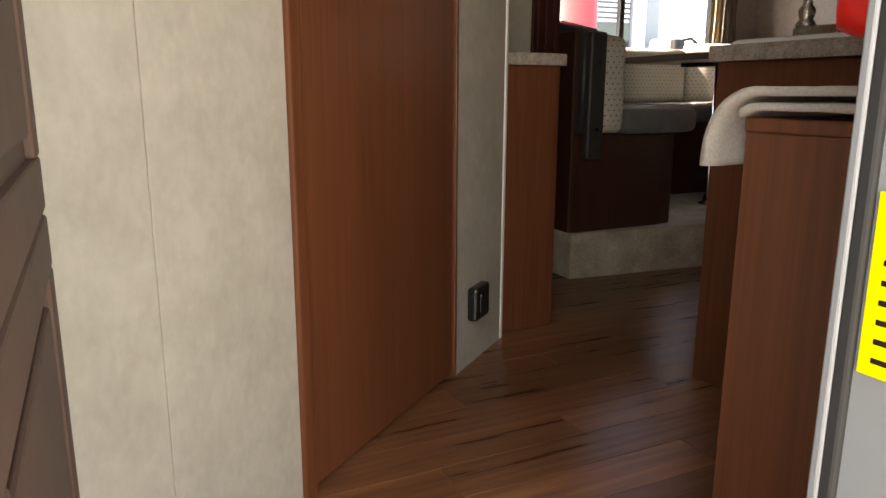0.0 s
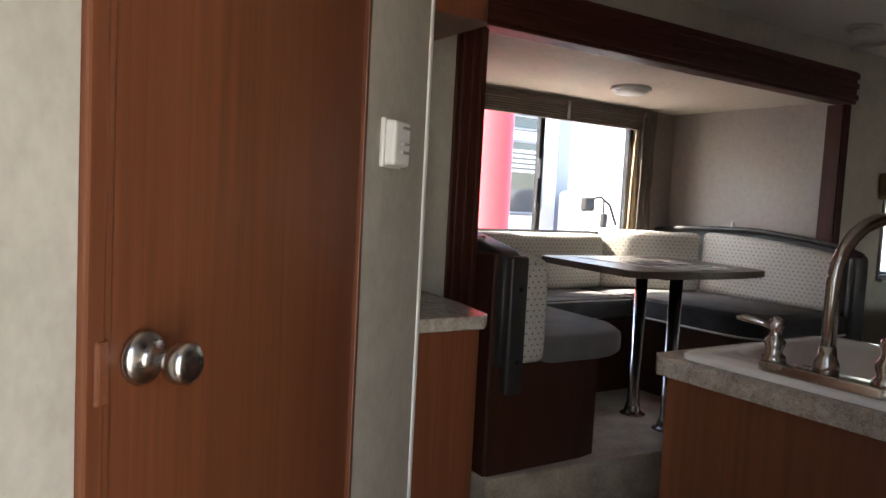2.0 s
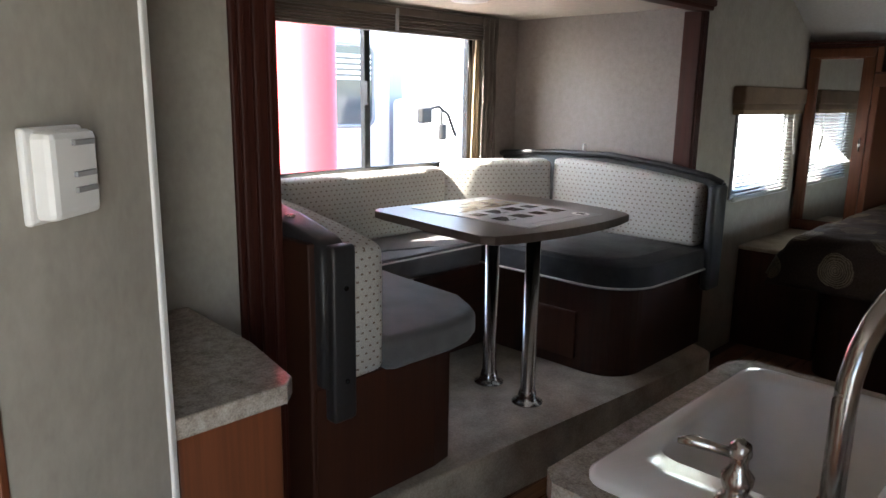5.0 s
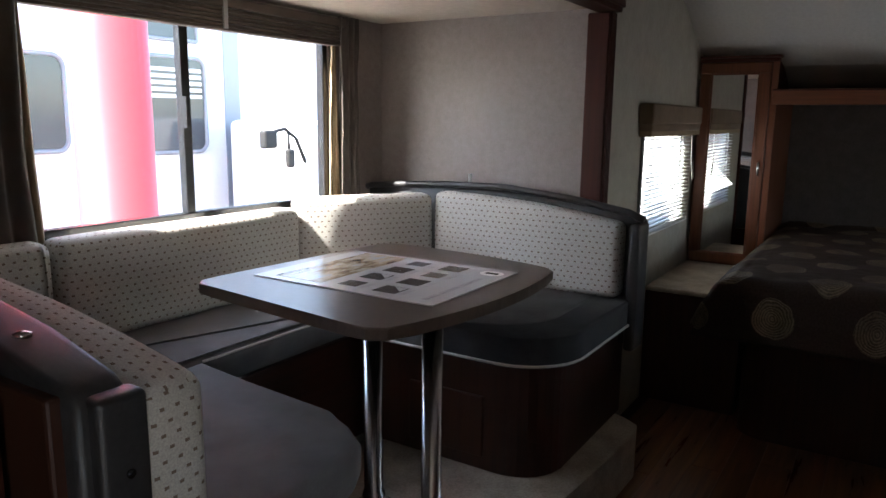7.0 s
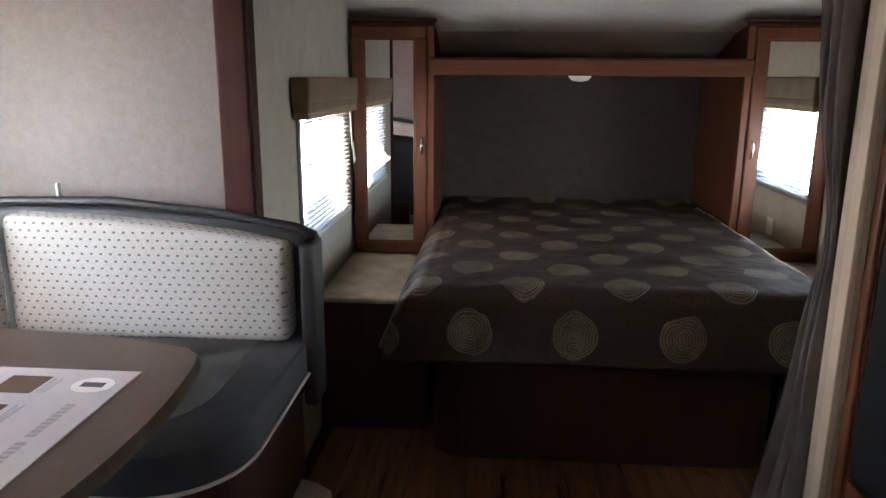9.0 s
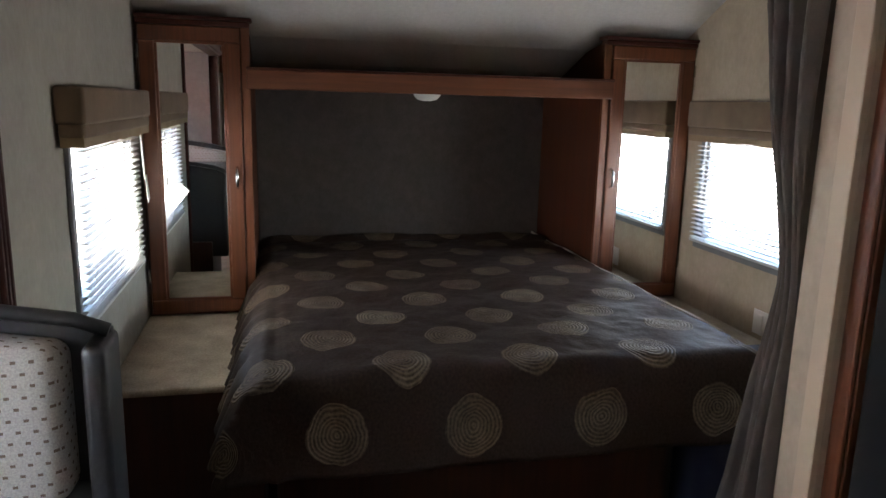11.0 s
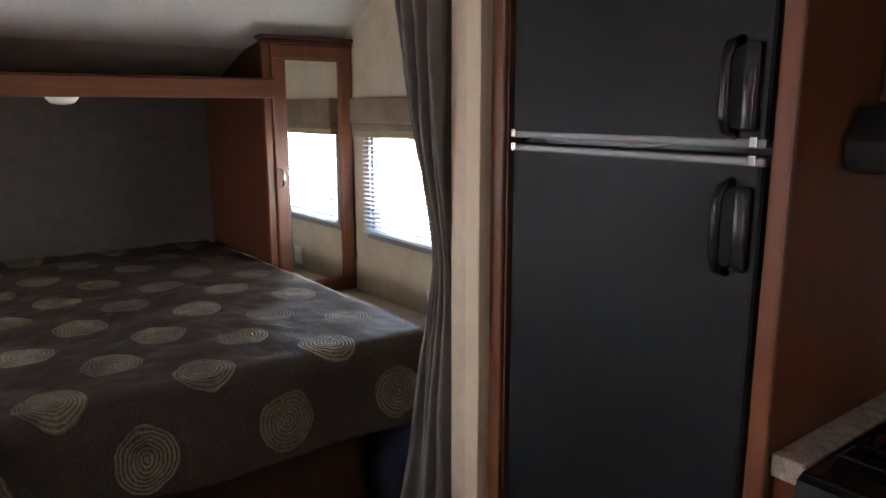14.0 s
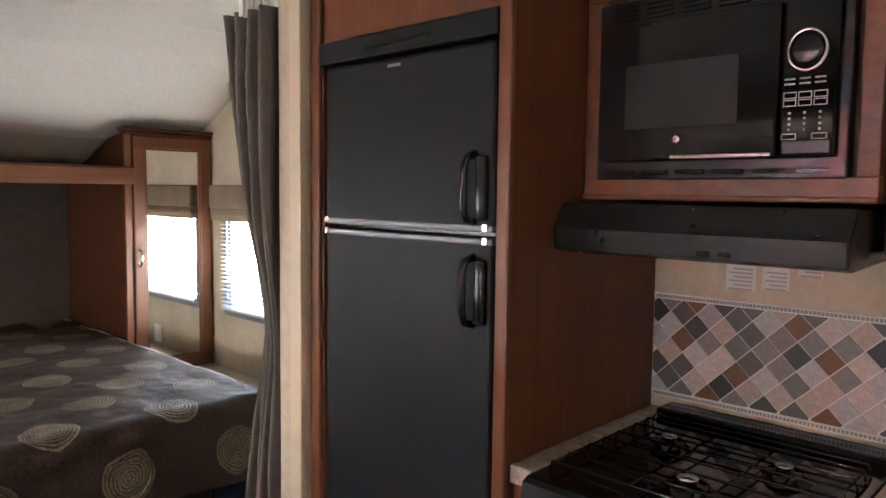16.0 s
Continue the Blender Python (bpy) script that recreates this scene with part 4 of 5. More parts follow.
# benches
bench = thing("dinette_bench", (2.7, 3.2, SF), "U-shaped dinette bench with dark wood base and grey cushions", "bench")
bm = bmesh.new()
add_prism(bm, [(1.575, 2.625), (2.03, 2.625), (2.11, 2.64), (2.16, 2.69), (2.18, 2.77), (2.25, 3.30), (2.25, 3.835), (1.575, 3.835)], "z", SF, 0.594, 0.004)
place("base_left", bm, DARK, bench)
box("base_back", 2.252, 3.09, 3.32, 3.835, SF, 0.594, DARK_H, bench)
prism("base_right", rounded(3.09, 3.85, 2.58, 3.835, (0.16, 0, 0, 0)), "z", SF, 0.594, DARK, bench, 0.004)
box("foot_door", 3.075, 3.092, 2.80, 3.10, SF + 0.05, 0.46, DARK, bench, 0.004)
box("end_panel", 1.56, 1.60, 2.63, 3.835, SF, 1.0, DARK, bench, 0.006)


def soft_prism(name, outline, z0, z1, mat, bevel=0.03):
    bm = bmesh.new()
    add_prism(bm, outline, "z", z0, z1, bevel, 4)
    return place(name, bm, mat, bench, True)


soft_prism("seat_cushion", [(1.79, 2.60), (1.82, 2.575), (2.06, 2.572), (2.15, 2.59), (2.215, 2.625), (2.26, 2.69), (2.28, 2.77), (2.36, 3.305), (1.79, 3.305)], 0.596, 0.70, SEAT)
soft_prism("seat_cushion", rounded(1.62, 3.03, 3.31, 3.80, (0.01,) * 4, 4), 0.596, 0.70, SEAT)
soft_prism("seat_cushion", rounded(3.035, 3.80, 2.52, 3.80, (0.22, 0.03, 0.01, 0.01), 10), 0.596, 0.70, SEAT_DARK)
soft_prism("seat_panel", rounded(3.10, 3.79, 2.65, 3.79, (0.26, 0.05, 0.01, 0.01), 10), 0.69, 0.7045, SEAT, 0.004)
o = rounded(3.03, 3.80, 2.515, 3.80, (0.22, 0.03, 0.01, 0.01), 10)
tube("piping", [(p[0], p[1], 0.606) for p in o[-1:] + o[:16]], 0.005, PIPING, bench, 8)
tube("piping", [(2.36, 3.308, 0.692), (3.03, 3.308, 0.692)], 0.004, PIPING, bench, 8)

# backrests: left, back, corner and right
pad("backrest", 0.98, 0.12, 0.475, DOTS, pose(1.737, 3.085, 0.60, 0, 0, 90), bench, 0.03, 0.012, lambda u: 1.0 - 0.21 * (1 - u) ** 2)
pad("backrest", 0.36, 0.11, 0.32, DOTS, pose(2.0, 3.755, 0.698), bench, 0.03, 0.015)
pad("backrest", 0.98, 0.11, 0.32, DOTS, pose(2.69, 3.755, 0.698), bench, 0.03, 0.015)
pad("backrest", 0.60, 0.11, 0.355, DOTS, pose(3.455, 3.60, 0.698, 0, 0, -33), bench, 0.03, 0.015)
pad("backrest", 0.84, 0.10, 0.365, DOTS, pose(3.745, 2.985, 0.697, 0, 0, -90), bench, 0.03, 0.018, lambda u: 1.0 - 0.20 * u ** 2)
# vinyl shells behind the cushions
bm = bmesh.new()
add_prism(bm, [(2.60, 0.60), (2.60, 0.985), (2.64, 1.012), (2.8, 1.046), (3.0, 1.075), (3.25, 1.09), (3.6, 1.08), (3.83, 1.06), (3.83, 0.60)], "x", 1.58, 1.672, 0.014, 3)
add_box(bm, 1.60, 1.680, 2.578, 2.625, 0.50, 0.995, 0.012, 3)
place("vinyl_shell", bm, VINYL, bench, True)
bm = bmesh.new()
arc = [(2.50, 0.50), (2.50, 1.0), (2.56, 1.024), (2.8, 1.062), (3.1, 1.09), (3.4, 1.085), (3.6, 1.075), (3.8, 1.06), (3.83, 1.05), (3.83, 0.50)]
add_prism(bm, arc, "x", 3.785, 3.826, 0.012, 3)
add_box(bm, 3.70, 3.826, 2.492, 2.535, 0.50, 0.995, 0.014, 3)
place("vinyl_shell", bm, VINYL, bench, True)
tube("vinyl_edge", [(3.775, y, z + 0.004) for y, z in arc[1:9]], 0.014, VINYL, bench, 10)
for y, z in ((2.80, 1.047),):
    lathe("button", (1.625, y, z), [(0.014, -0.004), (0.014, 0.002), (0.006, 0.005)], CHROME, bench, 16)
for z in (0.62, 0.88):
    lathe("button", (1.64, 2.575, z), [(0.007, -0.004), (0.006, 0.0), (0.003, 0.002)], BLACK, bench, 12, "y")

hl = thing("curtain_hook", (3.87, 3.30, 1.09), "small clear plastic tie hook on the wall", "hook")
box("peg", 3.835, 3.854, 3.302, 3.312, 1.085, 1.135, WHITE, hl, 0.003)

table = thing("dinette_table", (2.7, 3.0, SF), "brown laminate dinette table on two chrome legs", "table")
CORNERS = [(2.235, 2.60), (3.045, 2.545), (3.125, 3.235), (2.32, 3.285)]
BOW = (0.06, 0.03, 0.0, 0.0)
outline = []
for k in range(4):
    a, b = Vector(CORNERS[k]), Vector(CORNERS[(k + 1) % 4])
    along = (b - a).normalized()
    for i in range(1, 12):
        u = i / 12
        u = 0.045 + 0.91 * (i - 1) / 10 if k % 2 else 0.035 + 0.93 * (i - 1) / 10
        p = a.lerp(b, u) + Vector((along.y, -along.x)) * BOW[k] * (1 - (2 * u - 1) ** 2)
        outline.append((p.x, p.y))
prism("top", outline, "z", 0.905, 0.935, TABLE, table, 0.005, 2)
prism("underframe", [(2.50, 2.66), (2.85, 2.66), (2.85, 3.04), (2.50, 3.04)], "z", 0.885, 0.905, BLACK, table)
for x, y in ((2.657, 2.73), (2.703, 2.97)):
    lathe("leg", (x, y, SF), [(0.062, 0), (0.062, 0.004), (0.045, 0.012), (0.038, 0.03), (0.033, 0.05), (0.029, 0.052), (0.029, 0.69)], CHROME, table)

mat_ = thing("placemat", (2.695, 2.907, 0.935), "glossy printed placemat with photos on the table", "placemat")
box("sheet", 2.465, 2.925, 2.608, 3.206, 0.9352, 0.938, PAPER_WHITE, mat_, 0.0005)
photo_a = plain("photo_brown", (0.12, 0.07, 0.04), 0.25)
photo_b = plain("photo_dark", (0.04, 0.04, 0.045), 0.25)
photo_c = plain("photo_grey", (0.10, 0.11, 0.13), 0.25)


def landscape_print():
    m, t, b = material("landscape_print", (0.3, 0.25, 0.18), 0.18)
    n = noise_tex(t, coords(t, (4, 9, 1)), 2.2, 6, 0.62)
    t.links.new(ramp(t, n, [(0.30, (0.06, 0.05, 0.04)), (0.44, (0.26, 0.19, 0.11)), (0.54, (0.50, 0.45, 0.34)), (0.66, (0.36, 0.46, 0.52))]), b.inputs["Base Color"])
    return m


box("photo", 2.495, 2.905, 2.985, 3.150, 0.938, 0.9386, landscape_print(), mat_, 0)
for k, (x, y) in enumerate([(2.54 + 0.105 * c, y) for y in (2.91, 2.785) for c in range(4)]):
    w, d = (0.034, 0.036) if k % 3 else (0.028, 0.030)
    box("photo", x - w, x + w, y - d, y + d, 0.938, 0.9386, (photo_b, photo_c, photo_b, photo_c, photo_b, photo_b, photo_a, photo_a)[k], mat_, 0)
    if k in (1, 4):
        # a pale wedge cut into the photo
        prism("photo_inset", [(x - w * 0.2, y - d * 0.9), (x + w * 0.9, y - d * 0.9), (x + w * 0.9, y + d * 0.2)], "z", 0.9386, 0.9390, PAPER_WHITE, mat_)
prism("oval", [(2.862 + 0.030 * math.cos(2 * math.pi * i / 24), 2.662 + 0.036 * math.sin(2 * math.pi * i / 24)) for i in range(24)], "z", 0.938, 0.9386, WHITE, mat_)
box("oval_print", 2.853, 2.871, 2.642, 2.682, 0.9386, 0.9390, photo_c, mat_, 0)
tagged(boxes("heading", [(x, x + 0.009, 2.648, 2.664, 0.938, 0.9384) for x in [2.505 + 0.0125 * i for i in range(23)] if not (2.564 < x < 2.578 or 2.665 < x < 2.679)], GREY_PRINT, mat_), kind="stuff")
tagged(boxes("caption", [(2.508 + 0.105 * c, 2.570 + 0.105 * c - 0.012 * (q % 2), y - 0.046 - 0.006 * q, y - 0.0435 - 0.006 * q, 0.938, 0.9384) for c in range(4) for y in (2.91, 2.785) for q in range(3)], GREY_PRINT, mat_), kind="stuff")

sl = thing("ceiling_lamp", (2.88, 3.29, 1.775), "round frosted ceiling lamp in the slide-out, off", "lamp")
lathe("base", (2.88, 3.29, 1.775), [(0.10, 0.035), (0.105, 0.03), (0.105, 0.02), (0.09, 0.015)], WHITE, sl)
lathe("lens", (2.88, 3.29, 1.770), [(0.045, 0), (0.075, 0.004), (0.088, 0.014), (0.09, 0.022)], LENS, sl)
for x, y in ((2.5, 2.4), (3.5, 2.45)):
    cl = thing("ceiling_lamp", (x, y, 2.05), "small round white ceiling lamp, off", "lamp", "main ceiling lamps")
    lathe("base", (x, y, 2.04), [(0.075, 0.04), (0.08, 0.03), (0.07, 0.02)], WHITE, cl)
    lathe("lens", (x, y, 2.03), [(0.03, 0), (0.055, 0.006), (0.066, 0.03)], LENS, cl)

# ---- bed end ----
BTOP = 0.755
bed = thing("bed", (5.2, 1.6, 0), "bed with brown quilt patterned in pale circles", "bed")
prism("base", rounded(4.33, FRONT - 0.01, 0.90, 2.21, (0.12, 0, 0, 0.12)), "z", 0.0, 0.47, DARK, bed, 0.003)
box("mattress", 4.17, FRONT - 0.02, 0.89, 2.215, 0.47, BTOP - 0.025, PAPER_WHITE, bed, 0.05, 4)
BX0, BY0, BY1 = 4.11, 0.86, 2.235


def quilt_shape(u, v):
    s = -0.25 + u * (FRONT - 0.03 - BX0 + 0.25)
    t = -0.20 + v * (BY1 - BY0 + 0.41)
    w = BY1 - BY0

    def fold(q, r=0.05):
        if q >= r * 0.5:
            return q, 0.0
        a = min((r * 0.5 - q) / r, math.pi / 2)
        extra = max(0.0, (r * 0.5 - q) - r * math.pi / 2)
        return r * 0.5 - r * math.sin(a), r * (1 - math.cos(a)) + extra
    px, dx = fold(s)
    ty0, d0 = fold(t)
    ty1, d1 = fold(w - t, 0.06)
    y = ty0 if t < w / 2 else w - ty1
    drop = max(dx, d0, d1)
    q = Vector((s * 2.6, t * 2.6, 0.3))
    puff = 0.010 * noise.noise(q) + 0.007 * noise.noise(q * 3) + 0.003 * noise.noise(q * 9)
    x = BX0 + px - (0.10 * dx + 0.03 * math.sin(t * 13 + 2 * noise.noise(q)) * dx if dx > 0.02 else 0)
    side = 0.0
    if d1 > 0.01:
        # the long side is gathered on its seam and splays over the platform
        side = 0.42 * d1 + min(d1, 0.06) * 0.16 * math.sin(s * 46 + 3.0 * noise.noise(Vector((s * 7, 0, 1))))
    elif d0 > 0.02:
        side = -0.10 * d0
    seam = 0.007 * math.exp(-((w - t - 0.03) / 0.012) ** 2) if t > w / 2 else 0.0
    z = BTOP - drop + puff * (1 if drop < 0.03 else 0.5) - seam
    if s > 1.70:
        z += 0.018 * math.sin((s - 1.70) * 28 + 3 * noise.noise(Vector((t * 4, s, 2))))
    return Vector((x, BY0 + y + side, z)), (BX0 + s, BY0 + t)


sheet_grid("quilt", quilt_shape, 150, 130, 0.012, QUILT, bed)
tube("quilt_piping", [(4.28 + 0.18 * i, 0.853, BTOP + 0.002 + 0.004 * math.sin(i * 2.1)) for i in range(11)], 0.006, PIPING, bed, 8)

for name, y0, y1, x0 in (("bed_platform", 2.245, STREET, 4.535), ("bed_platform", CURB, 0.85, 4.56)):
    bp = thing(name, (5.3, (y0 + y1) / 2, 0), "carpet-topped bedside platform with dark wood front", "platform", "bedside platforms")
    box("front", x0 + 0.005, FRONT - 0.01, y0 + 0.003, y1 - 0.003, 0, 0.555, DARK, bp)
    box("carpet_top", x0 - 0.005, FRONT - 0.01, y0 + 0.001, y1 - 0.002, 0.555, 0.578, CARPET, bp, 0.008)
bag = thing("storage_bag", (4.44, 0.68, 0), "dark navy cloth bag beside the bed", "bag")
box("body", 4.33, 4.55, 0.47, 0.84, 0.0, 0.60, NAVY, bag, 0.05, 4, smooth=True)
box("flap", 4.32, 4.556, 0.46, 0.845, 0.54, 0.615, NAVY, bag, 0.03, 3, smooth=True)

WX = 5.295


def wardrobe(y0, y1, hinge_left):
    """Along y from y0 to y1; the door leaves a stile of the carcass bare on the bed's side."""
    w = thing("wardrobe", (5.6, (y0 + y1) / 2, 0.578), "reddish-brown wood wardrobe with a tall mirror door", "wardrobe", "bedside wardrobes")
    a0, a1 = (y0 + 0.036, y1 - 0.008) if hinge_left else (y0 + 0.008, y1 - 0.036)
    side = [(WX + 0.02, 0.58), (FRONT - 0.01, 0.58), (FRONT - 0.01, 1.512)] + [(x, z - 0.006) for x, z in reversed(curve) if 5.45 < x < 6.0] + [(WX + 0.02, 1.705)]
    prism("body", side, "y", y0 + 0.004, y1 - 0.004, WOOD_SIDE, w)
    bm = bmesh.new()
    for c0, c1 in ((y0, a0 - 0.004), (a1 + 0.004, y1)):
        add_box(bm, WX + 0.004, WX + 0.022, c0, c1, 0.58, 1.70, 0.003)
    place("face_frame", bm, WOOD, w)
    bm = bmesh.new()
    add_box(bm, WX - 0.022, WX + 0.06, y0 - 0.010 * (y0 > 1), y1 + 0.010 * (y0 < 1), 1.712, 1.727, 0.006)
    add_box(bm, WX - 0.010, WX + 0.05, y0, y1, 1.692, 1.712, 0.005)
    place("cornice", bm, TRIM_H, w)
    bm = bmesh.new()
    for a, b, c, d in frame_boxes(a0, a1, 0.588, 1.69, 0.056):
        add_box(bm, WX - 0.006, WX + 0.018, a, b, c, d, 0.006, 3)
    place("door_frame", bm, WOOD, w)
    bm = bmesh.new()
    for a, b, c, d in frame_boxes(a0 + 0.054, a1 - 0.054, 0.642, 1.636, 0.010):
        add_box(bm, WX - 0.002, WX + 0.012, a, b, c, d, 0.003)
    place("bead", bm, WOOD, w)
    box("mirror", WX + 0.006, WX + 0.0135, a0 + 0.058, a1 - 0.058, 0.645, 1.632, MIRROR, w, 0)
    hy = a0 + 0.022 if hinge_left else a1 - 0.022
    tube("handle", [(WX - 0.006, hy, 1.09), (WX - 0.026, hy, 1.10), (WX - 0.030, hy, 1.13), (WX - 0.026, hy, 1.16), (WX - 0.006, hy, 1.17)], [0.005, 0.006, 0.008, 0.006, 0.005], CHROME, w)
    for z in (0.72, 1.57):
        box("hinge", WX - 0.008, WX + 0.004, (a1 - 0.002 if hinge_left else a0 - 0.008), (a1 + 0.008 if hinge_left else a0 + 0.002), z, z + 0.05, NICKEL, w, 0.002)


wardrobe(2.285, STREET - 0.012, True)
wardrobe(CURB + 0.002, 0.832, False)
shelf = thing("bed_shelf", (5.5, 1.57, 1.5), "reddish-brown wood shelf above the bed between wardrobes", "shelf")
box("fascia", 5.215, 5.240, 0.822, 2.297, 1.466, 1.538, WOOD_H, shelf, 0.004)
box("board", 5.238, FRONT - 0.002, 0.834, 2.283, 1.482, 1.502, WOOD_H, shelf, 0.002)
box("lip", 5.208, 5.246, 0.822, 2.297, 1.537, 1.547, TRIM_H, shelf, 0.003)
bl = thing("bed_light", (5.34, 1.588, 1.455), "small round frosted reading light under the shelf", "lamp")
lathe("base", (5.34, 1.588, 1.467), [(0.06, 0.014), (0.062, 0.004), (0.058, 0)], WHITE, bl)
lathe("lens", (5.34, 1.588, 1.440), [(0.015, 0), (0.04, 0.006), (0.054, 0.022), (0.055, 0.028)], LENS, bl)


def blind(x0, x1, z0, z1, y, inward, label):
    b = thing("mini_blind", ((x0 + x1) / 2, y, z0), label, "blind", "bedroom blinds")
    box("bottom_rail", x0, x1, y - 0.012, y + 0.012, z0, z0 + 0.012, BLIND, b, 0.003)
    for x in (x0 + 0.1, x1 - 0.1):
        tube("cord", [(x, y, z0), (x, y, z1)], 0.0012, BLIND, b, 6)
    n = int((z1 - z0) / 0.0195)
    base = bmesh.new()
    add_prism(base, [(-0.011, -0.0006), (0, 0.0012), (0.011, -0.0006), (0.011, 0.0004), (0, 0.0022), (-0.011, 0.0004)], "x", -(x1 - x0) / 2, (x1 - x0) / 2)
    me = bpy.data.meshes.new("slat")
    bmesh.ops.recalc_face_normals(base, faces=base.faces)
    base.to_mesh(me)
    base.free()
    me.materials.append(BLIND)
    for i in range(n):
        o = new("slat", me)
        o.parent = b
        o.location = (0, 0, 0.02 + 0.0195 * i)
        o.rotation_euler = (radians(8 * inward), 0, 0)
    return b


def valance(x0, x1, y0, y1, z0, z1):
    v = thing("roman_valance", ((x0 + x1) / 2, (y0 + y1) / 2, z0), "tan fabric roman valance above the window", "valance", "bedroom valances")
    bm = bmesh.new()
    add_box(bm, x0, x1, y0, y1, z0 + 0.055, z1, 0.010, 3)
    add_box(bm, x0 + 0.004, x1 - 0.004, y0 + 0.004, y1 - 0.004, z0 + 0.02, z0 + 0.062, 0.012, 3)
    place("cloth", bm, SHADE, v, True)
    bm = bmesh.new()
    for k in range(24):
        f = (x1 - x0 - 0.014) / 24
        dip = 0.006 * noise.noise(Vector((k * 0.45, y0, 0)))
        add_box(bm, x0 + 0.007 + f * k, x0 + 0.007 + f * (k + 1), y0 + 0.008, y1 - 0.008, z0 + dip, z0 + 0.032, 0.0)
    tagged(place("hem", bm, GOLD, v), "golden tan hem")


window("window_2", WIN_L[0] - 0.01, WIN_L[1] + 0.01, WIN_L[2] - 0.01, WIN_L[3] + 0.01, STREET + 0.003, 0.04, None, "bedroom window in a grey frame", ALU)
window("window_3", WIN_R[0] - 0.01, WIN_R[1] + 0.01, WIN_R[2] - 0.01, WIN_R[3] + 0.01, CURB - 0.043, 0.04, None, "bedroom window in a grey frame", ALU)
for name, w, y0, y1 in (("trim", WIN_L, STREET - 0.012, STREET), ("trim", WIN_R, CURB, CURB + 0.012)):
    rows = [(a, b, y0, y1, c, d) for a, b, c, d in frame_boxes(w[0] - 0.02, w[1] + 0.02, w[2] - 0.025, w[3] + 0.02, 0.025)]
    tagged(boxes(name, rows, ALU, None, 0.003), "grey window trim ring", "trim", kind="structure")
blind(WIN_L[0] - 0.012, WIN_L[1] + 0.06, WIN_L[2] - 0.036, 1.38, STREET - 0.025, 1, "white slatted mini blind with open slats")
blind(WIN_R[0] - 0.012, WIN_R[1] + 0.012, WIN_R[2] + 0.005, 1.38, CURB + 0.026, -1, "white slatted mini blind with open slats")
valance(4.265, 5.175, STREET - 0.07, STREET, 1.305, 1.452)
valance(4.30, 5.212, CURB, CURB + 0.07, 1.305, 1.47)
tag = thing("blind_tag", (5.05, STREET - 0.06, 1.1), "white paper tag hanging on the blind wand", "tag")
prism("card", [(5.02, 1.16), (5.055, 1.165), (5.095, 1.075), (5.058, 1.065)], "y", STREET - 0.066, STREET - 0.064, WHITE, tag)
tube("wand", [(5.035, STREET - 0.062, 1.15), (5.03, STREET - 0.055, 1.34)], 0.003, WHITE, tag, 6)
ol = thing("wall_outlet", (4.70, CURB, 0.66), "white wall outlet plate", "outlet")
box("plate", 4.645, 4.725, CURB, CURB + 0.006, 0.595, 0.69, WHITE, ol, 0.002)
box("insert", 4.668, 4.702, CURB + 0.006, CURB + 0.009, 0.61, 0.675, WHITE, ol, 0.002)

# privacy curtain by the partition
pc = thing("privacy_curtain", (3.9, 1.0, 0.05), "taupe fabric privacy curtain gathered and tied back", "curtain")


def gather(u, v):
    z = 1.945 - 1.90 * v
    tie = math.exp(-((z - 1.06) / 0.26) ** 2)
    wide = 0.06 + 0.155 * max(0.0, (z - 1.06) / 0.88) ** 1.5 + 0.17 * max(0.0, (1.06 - z) / 1.0) ** 0.9
    x = 3.735 + u * wide
    fold = u * 3.6 * 2 * math.pi + 0.7 * math.sin(v * 4) + 1.6 * noise.noise(Vector((u * 2.5, v * 1.8, 2)))
    q = math.sin(fold) + 0.35 * math.sin(2.3 * fold + 4 * v) + 0.3 * noise.noise(Vector((u * 9, v * 6, 5)))
    y = 1.055 + (0.042 - 0.026 * tie) * q + 0.02 * math.sin(v * 7)
    return Vector((x, y, z)), (u, v)


sheet_grid("cloth", gather, 90, 40, 0.004, DRAPE, pc)
tr = thing("curtain_track", (4.2, 1.6, 2.06), "white ceiling curtain track across the bedroom", "curtain track")
box("rail", 3.83, 3.86, CURB + 0.01, STREET - 0.01, 2.058, 2.079, WHITE, tr, 0.003)
bm = bmesh.new()
for i in range(8):
    add_box(bm, 3.835, 3.855, 1.00 + 0.014 * i, 1.008 + 0.014 * i, 1.93, 2.06, 0.002)
place("carriers", bm, WHITE, tr)

# ---- outside ----
tagged(box("ground", -300, 300, -300, 300, -0.80, -0.66, GRAVEL, bevel=0), "pale gravel lot", "ground", kind="structure")
step = thing("entry_step", (0.1, 0.1, -0.66), "grey metal entry step below the door", "step")
box("tread", -0.15, 0.33, 0.05, 0.33, -0.36, -0.33, ALU, step, 0.006)
boxes("struts", [(-0.13, -0.10, 0.08, 0.31, -0.66, -0.36), (0.28, 0.31, 0.08, 0.31, -0.66, -0.36)], ALU, step)
rv = thing("parked_trailer", (5.0, 8.2, -0.66), "white parked travel trailer with grey stripe and windows", "trailer")
box("body", -1.5, 9.5, 7.0, 9.4, -0.25, 2.75, OUTSIDE_WHITE, rv, 0.08, 4)
boxes("stripe", [(5.70, 5.88, 6.992, 7.0, -0.2, 2.7)], OUTSIDE_GREY, rv)
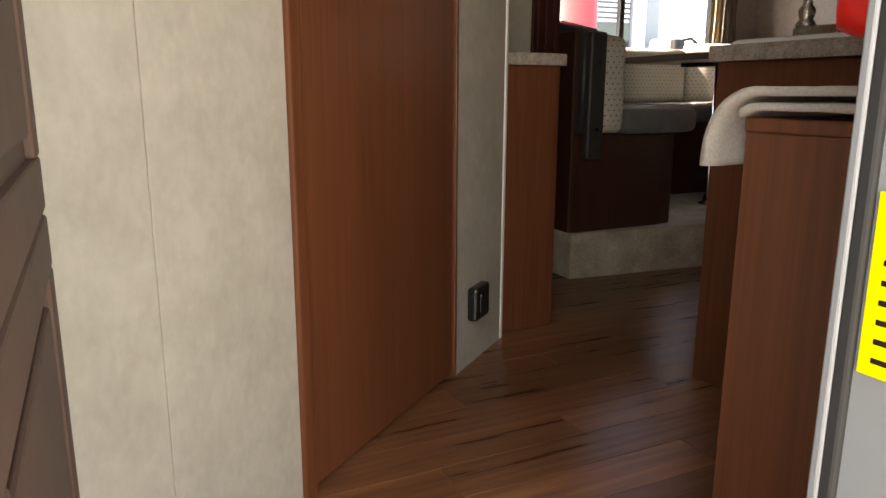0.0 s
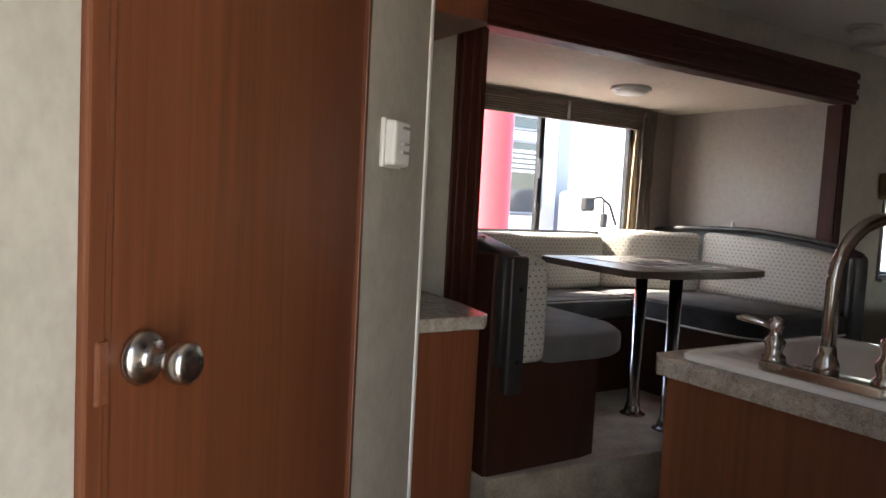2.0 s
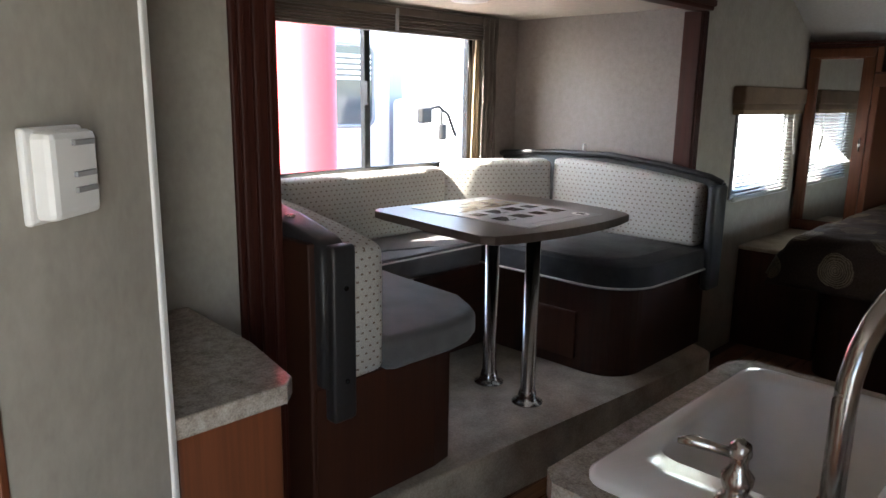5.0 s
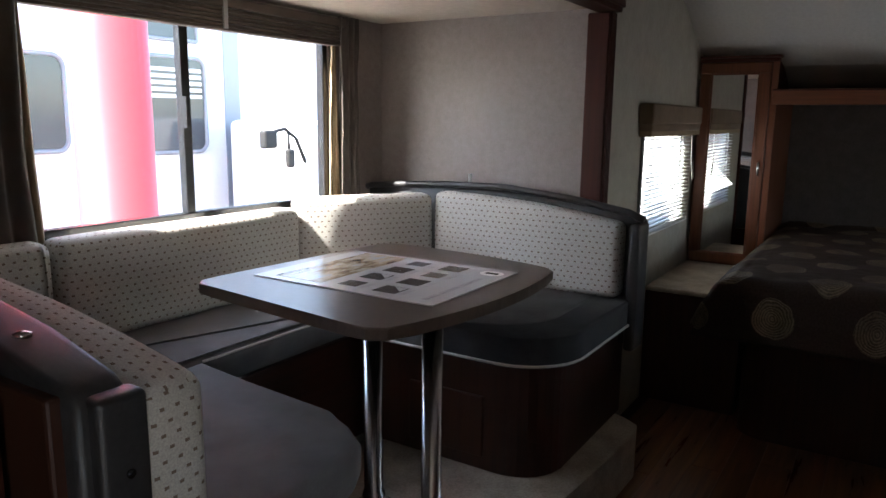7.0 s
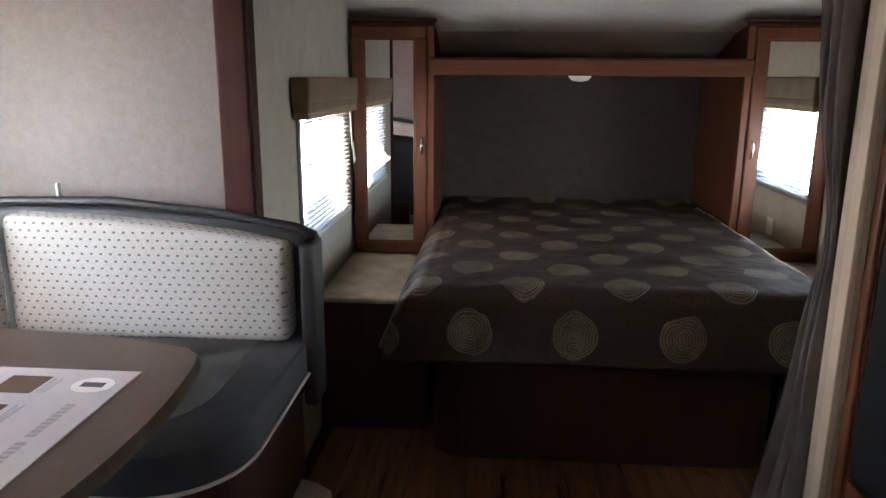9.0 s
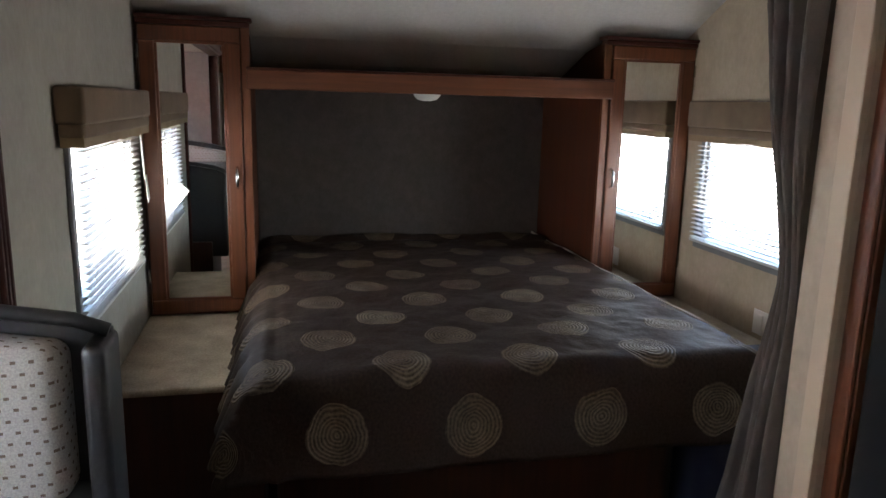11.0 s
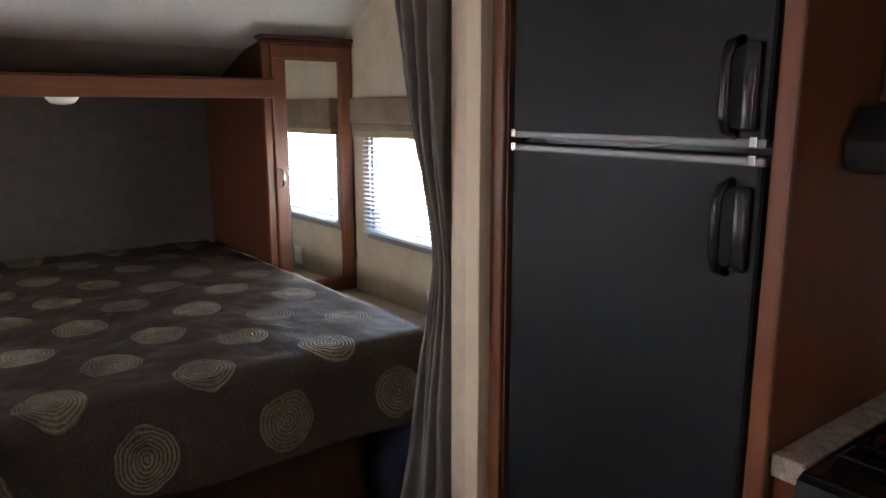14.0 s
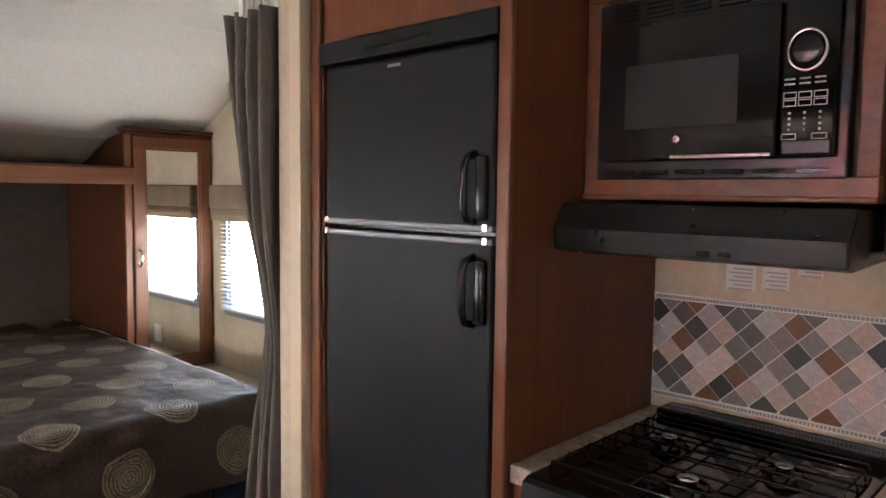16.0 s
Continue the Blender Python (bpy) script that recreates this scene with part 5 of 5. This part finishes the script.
for x0, x1, z0, z1 in ((4.84, 5.46, 1.06, 1.86), (3.45, 4.18, 1.1, 1.8), (4.86, 5.40, 2.0, 2.14)):
    prism("window", rounded(x0, x1, z0, z1, (0.09 if z1 < 2 else 0.02,) * 4), "y", 6.975, 6.999, DARK_GLASS, rv)
    ring = [(p[0], 6.974, p[1]) for p in rounded(x0, x1, z0, z1, (0.09 if z1 < 2 else 0.02,) * 4)]
    tube("window_frame", ring + ring[:1], 0.018, OUTSIDE_GREY, rv, 8)
boxes("louvre", [(4.88, 5.42, 6.966, 6.974, 1.52 + 0.055 * i, 1.55 + 0.055 * i) for i in range(5)], OUTSIDE_WHITE, rv)
for x in (2.2, 3.1):
    lathe("wheel", (x, 6.99, -0.33), [(0.33, 0.0), (0.33, 0.2), (0.2, 0.21), (0.1, 0.21)], RUBBER, rv, 28, "y")
pole = thing("red_column", (3.45, 5.3, -0.66), "red painted round steel column outside", "column")
lathe("shaft", (3.45, 5.3, -0.66), [(0.30, 0), (0.30, 0.04), (0.20, 0.05), (0.20, 4.5)], PINK, pole, 32)
tk = thing("truck_mirror", (5.6, 5.9, 0.6), "grey truck side mirror on an arm with cab door", "mirror")
tube("arm", [(5.60, 5.9, 0.95), (5.45, 5.88, 1.20), (5.30, 5.86, 1.28), (5.12, 5.84, 1.25)], 0.015, RUBBER, tk, 8)
box("head", 5.04, 5.17, 5.80, 5.88, 1.13, 1.27, RUBBER, tk, 0.02, 3)
box("lower_head", 5.31, 5.38, 5.82, 5.88, 0.97, 1.12, RUBBER, tk, 0.02, 3)
tube("lower_arm", [(5.345, 5.86, 1.10), (5.35, 5.87, 1.26)], 0.012, RUBBER, tk, 8)
box("cab", 5.55, 7.4, 5.86, 6.8, -0.3, 1.34, OUTSIDE_WHITE, tk, 0.06, 3)

# ---- pieces: tiles and planks ----
def clipped(poly, lo, hi, axis):
    """The part of a convex outline between lo and hi along one of its axes."""
    for bound, sign in ((lo, 1), (hi, -1)):
        out = []
        for p, q_ in zip(poly, poly[1:] + poly[:1]):
            a, b = sign * (p[axis] - bound), sign * (q_[axis] - bound)
            if a >= 0:
                out.append(p)
            if a * b < 0:
                f = a / (a - b)
                out.append((p[0] + f * (q_[0] - p[0]), p[1] + f * (q_[1] - p[1])))
        poly = out
        if len(poly) < 3:
            return []
    return poly


step_ = 0.0352
h = step_ - 0.0017
tile_shapes = {}
for r in range(0, 10):
    for c in range(0, 30):
        if (r + c) % 2:
            continue
        x = SPX1 - 0.012 - c * step_
        z = SPZ0 + 0.016 + r * step_
        poly = clipped([(x - h, z), (x, z - h), (x + h, z), (x, z + h)], SPX0, SPX1 - 0.001, 0)
        poly = clipped(poly, SPZ0 + 0.011, SPZ1 - 0.005, 1) if poly else []
        if len(poly) < 3:
            continue
        if max(p[0] for p in poly) - min(p[0] for p in poly) < 0.012:
            continue
        key = tuple((round(p[0] - x, 4), round(p[1] - z, 4)) for p in poly)
        up, down = (r + c) // 2, (r - c) // 2
        dark = (down % 4 < 2) != ((up * 7 + down * 5 + up * down) % 5 < 2)
        if (key, dark) not in tile_shapes:
            tm = bmesh.new()
            add_prism(tm, list(key), "y", 0.004, 0.0066)
            bmesh.ops.recalc_face_normals(tm, faces=tm.faces)
            me = bpy.data.meshes.new("tile")
            tm.to_mesh(me)
            tm.free()
            me.materials.append(TILE_DARK if dark else TILE_PALE)
            tile_shapes[key, dark] = me
        t_ = new("tile", tile_shapes[key, dark])
        t_.parent = splash
        t_.location = (x - splash.location.x, 0, z - splash.location.z)

W, L_ = 0.118, 0.92
plank_shapes = {}


def plank_mesh(length):
    key = round(length, 3)
    if key not in plank_shapes:
        pm = bmesh.new()
        add_box(pm, 0.0006, key - 0.0006, 0.0006, W - 0.0006, -0.0055, 0.0, 0.0008, 1)
        bmesh.ops.recalc_face_normals(pm, faces=pm.faces)
        me = bpy.data.meshes.new("plank")
        pm.to_mesh(me)
        pm.free()
        me.materials.append(PLANK)
        plank_shapes[key] = me
    return plank_shapes[key]


for r in range(int((STREET - CURB) / W) + 1):
    off = (r * 0.37) % L_
    y = CURB + r * W
    if y + W > STREET + 0.05:
        break
    for c in range(-2, 6):
        x = -0.70 + c * L_ + off
        x0 = max(x, REAR + 0.002)
        if x + L_ - x0 < 0.05 or x > 4.6:
            continue
        p = new("plank", plank_mesh(x + L_ - x0))
        p.parent = floor
        p.location = (x0, y, 0)
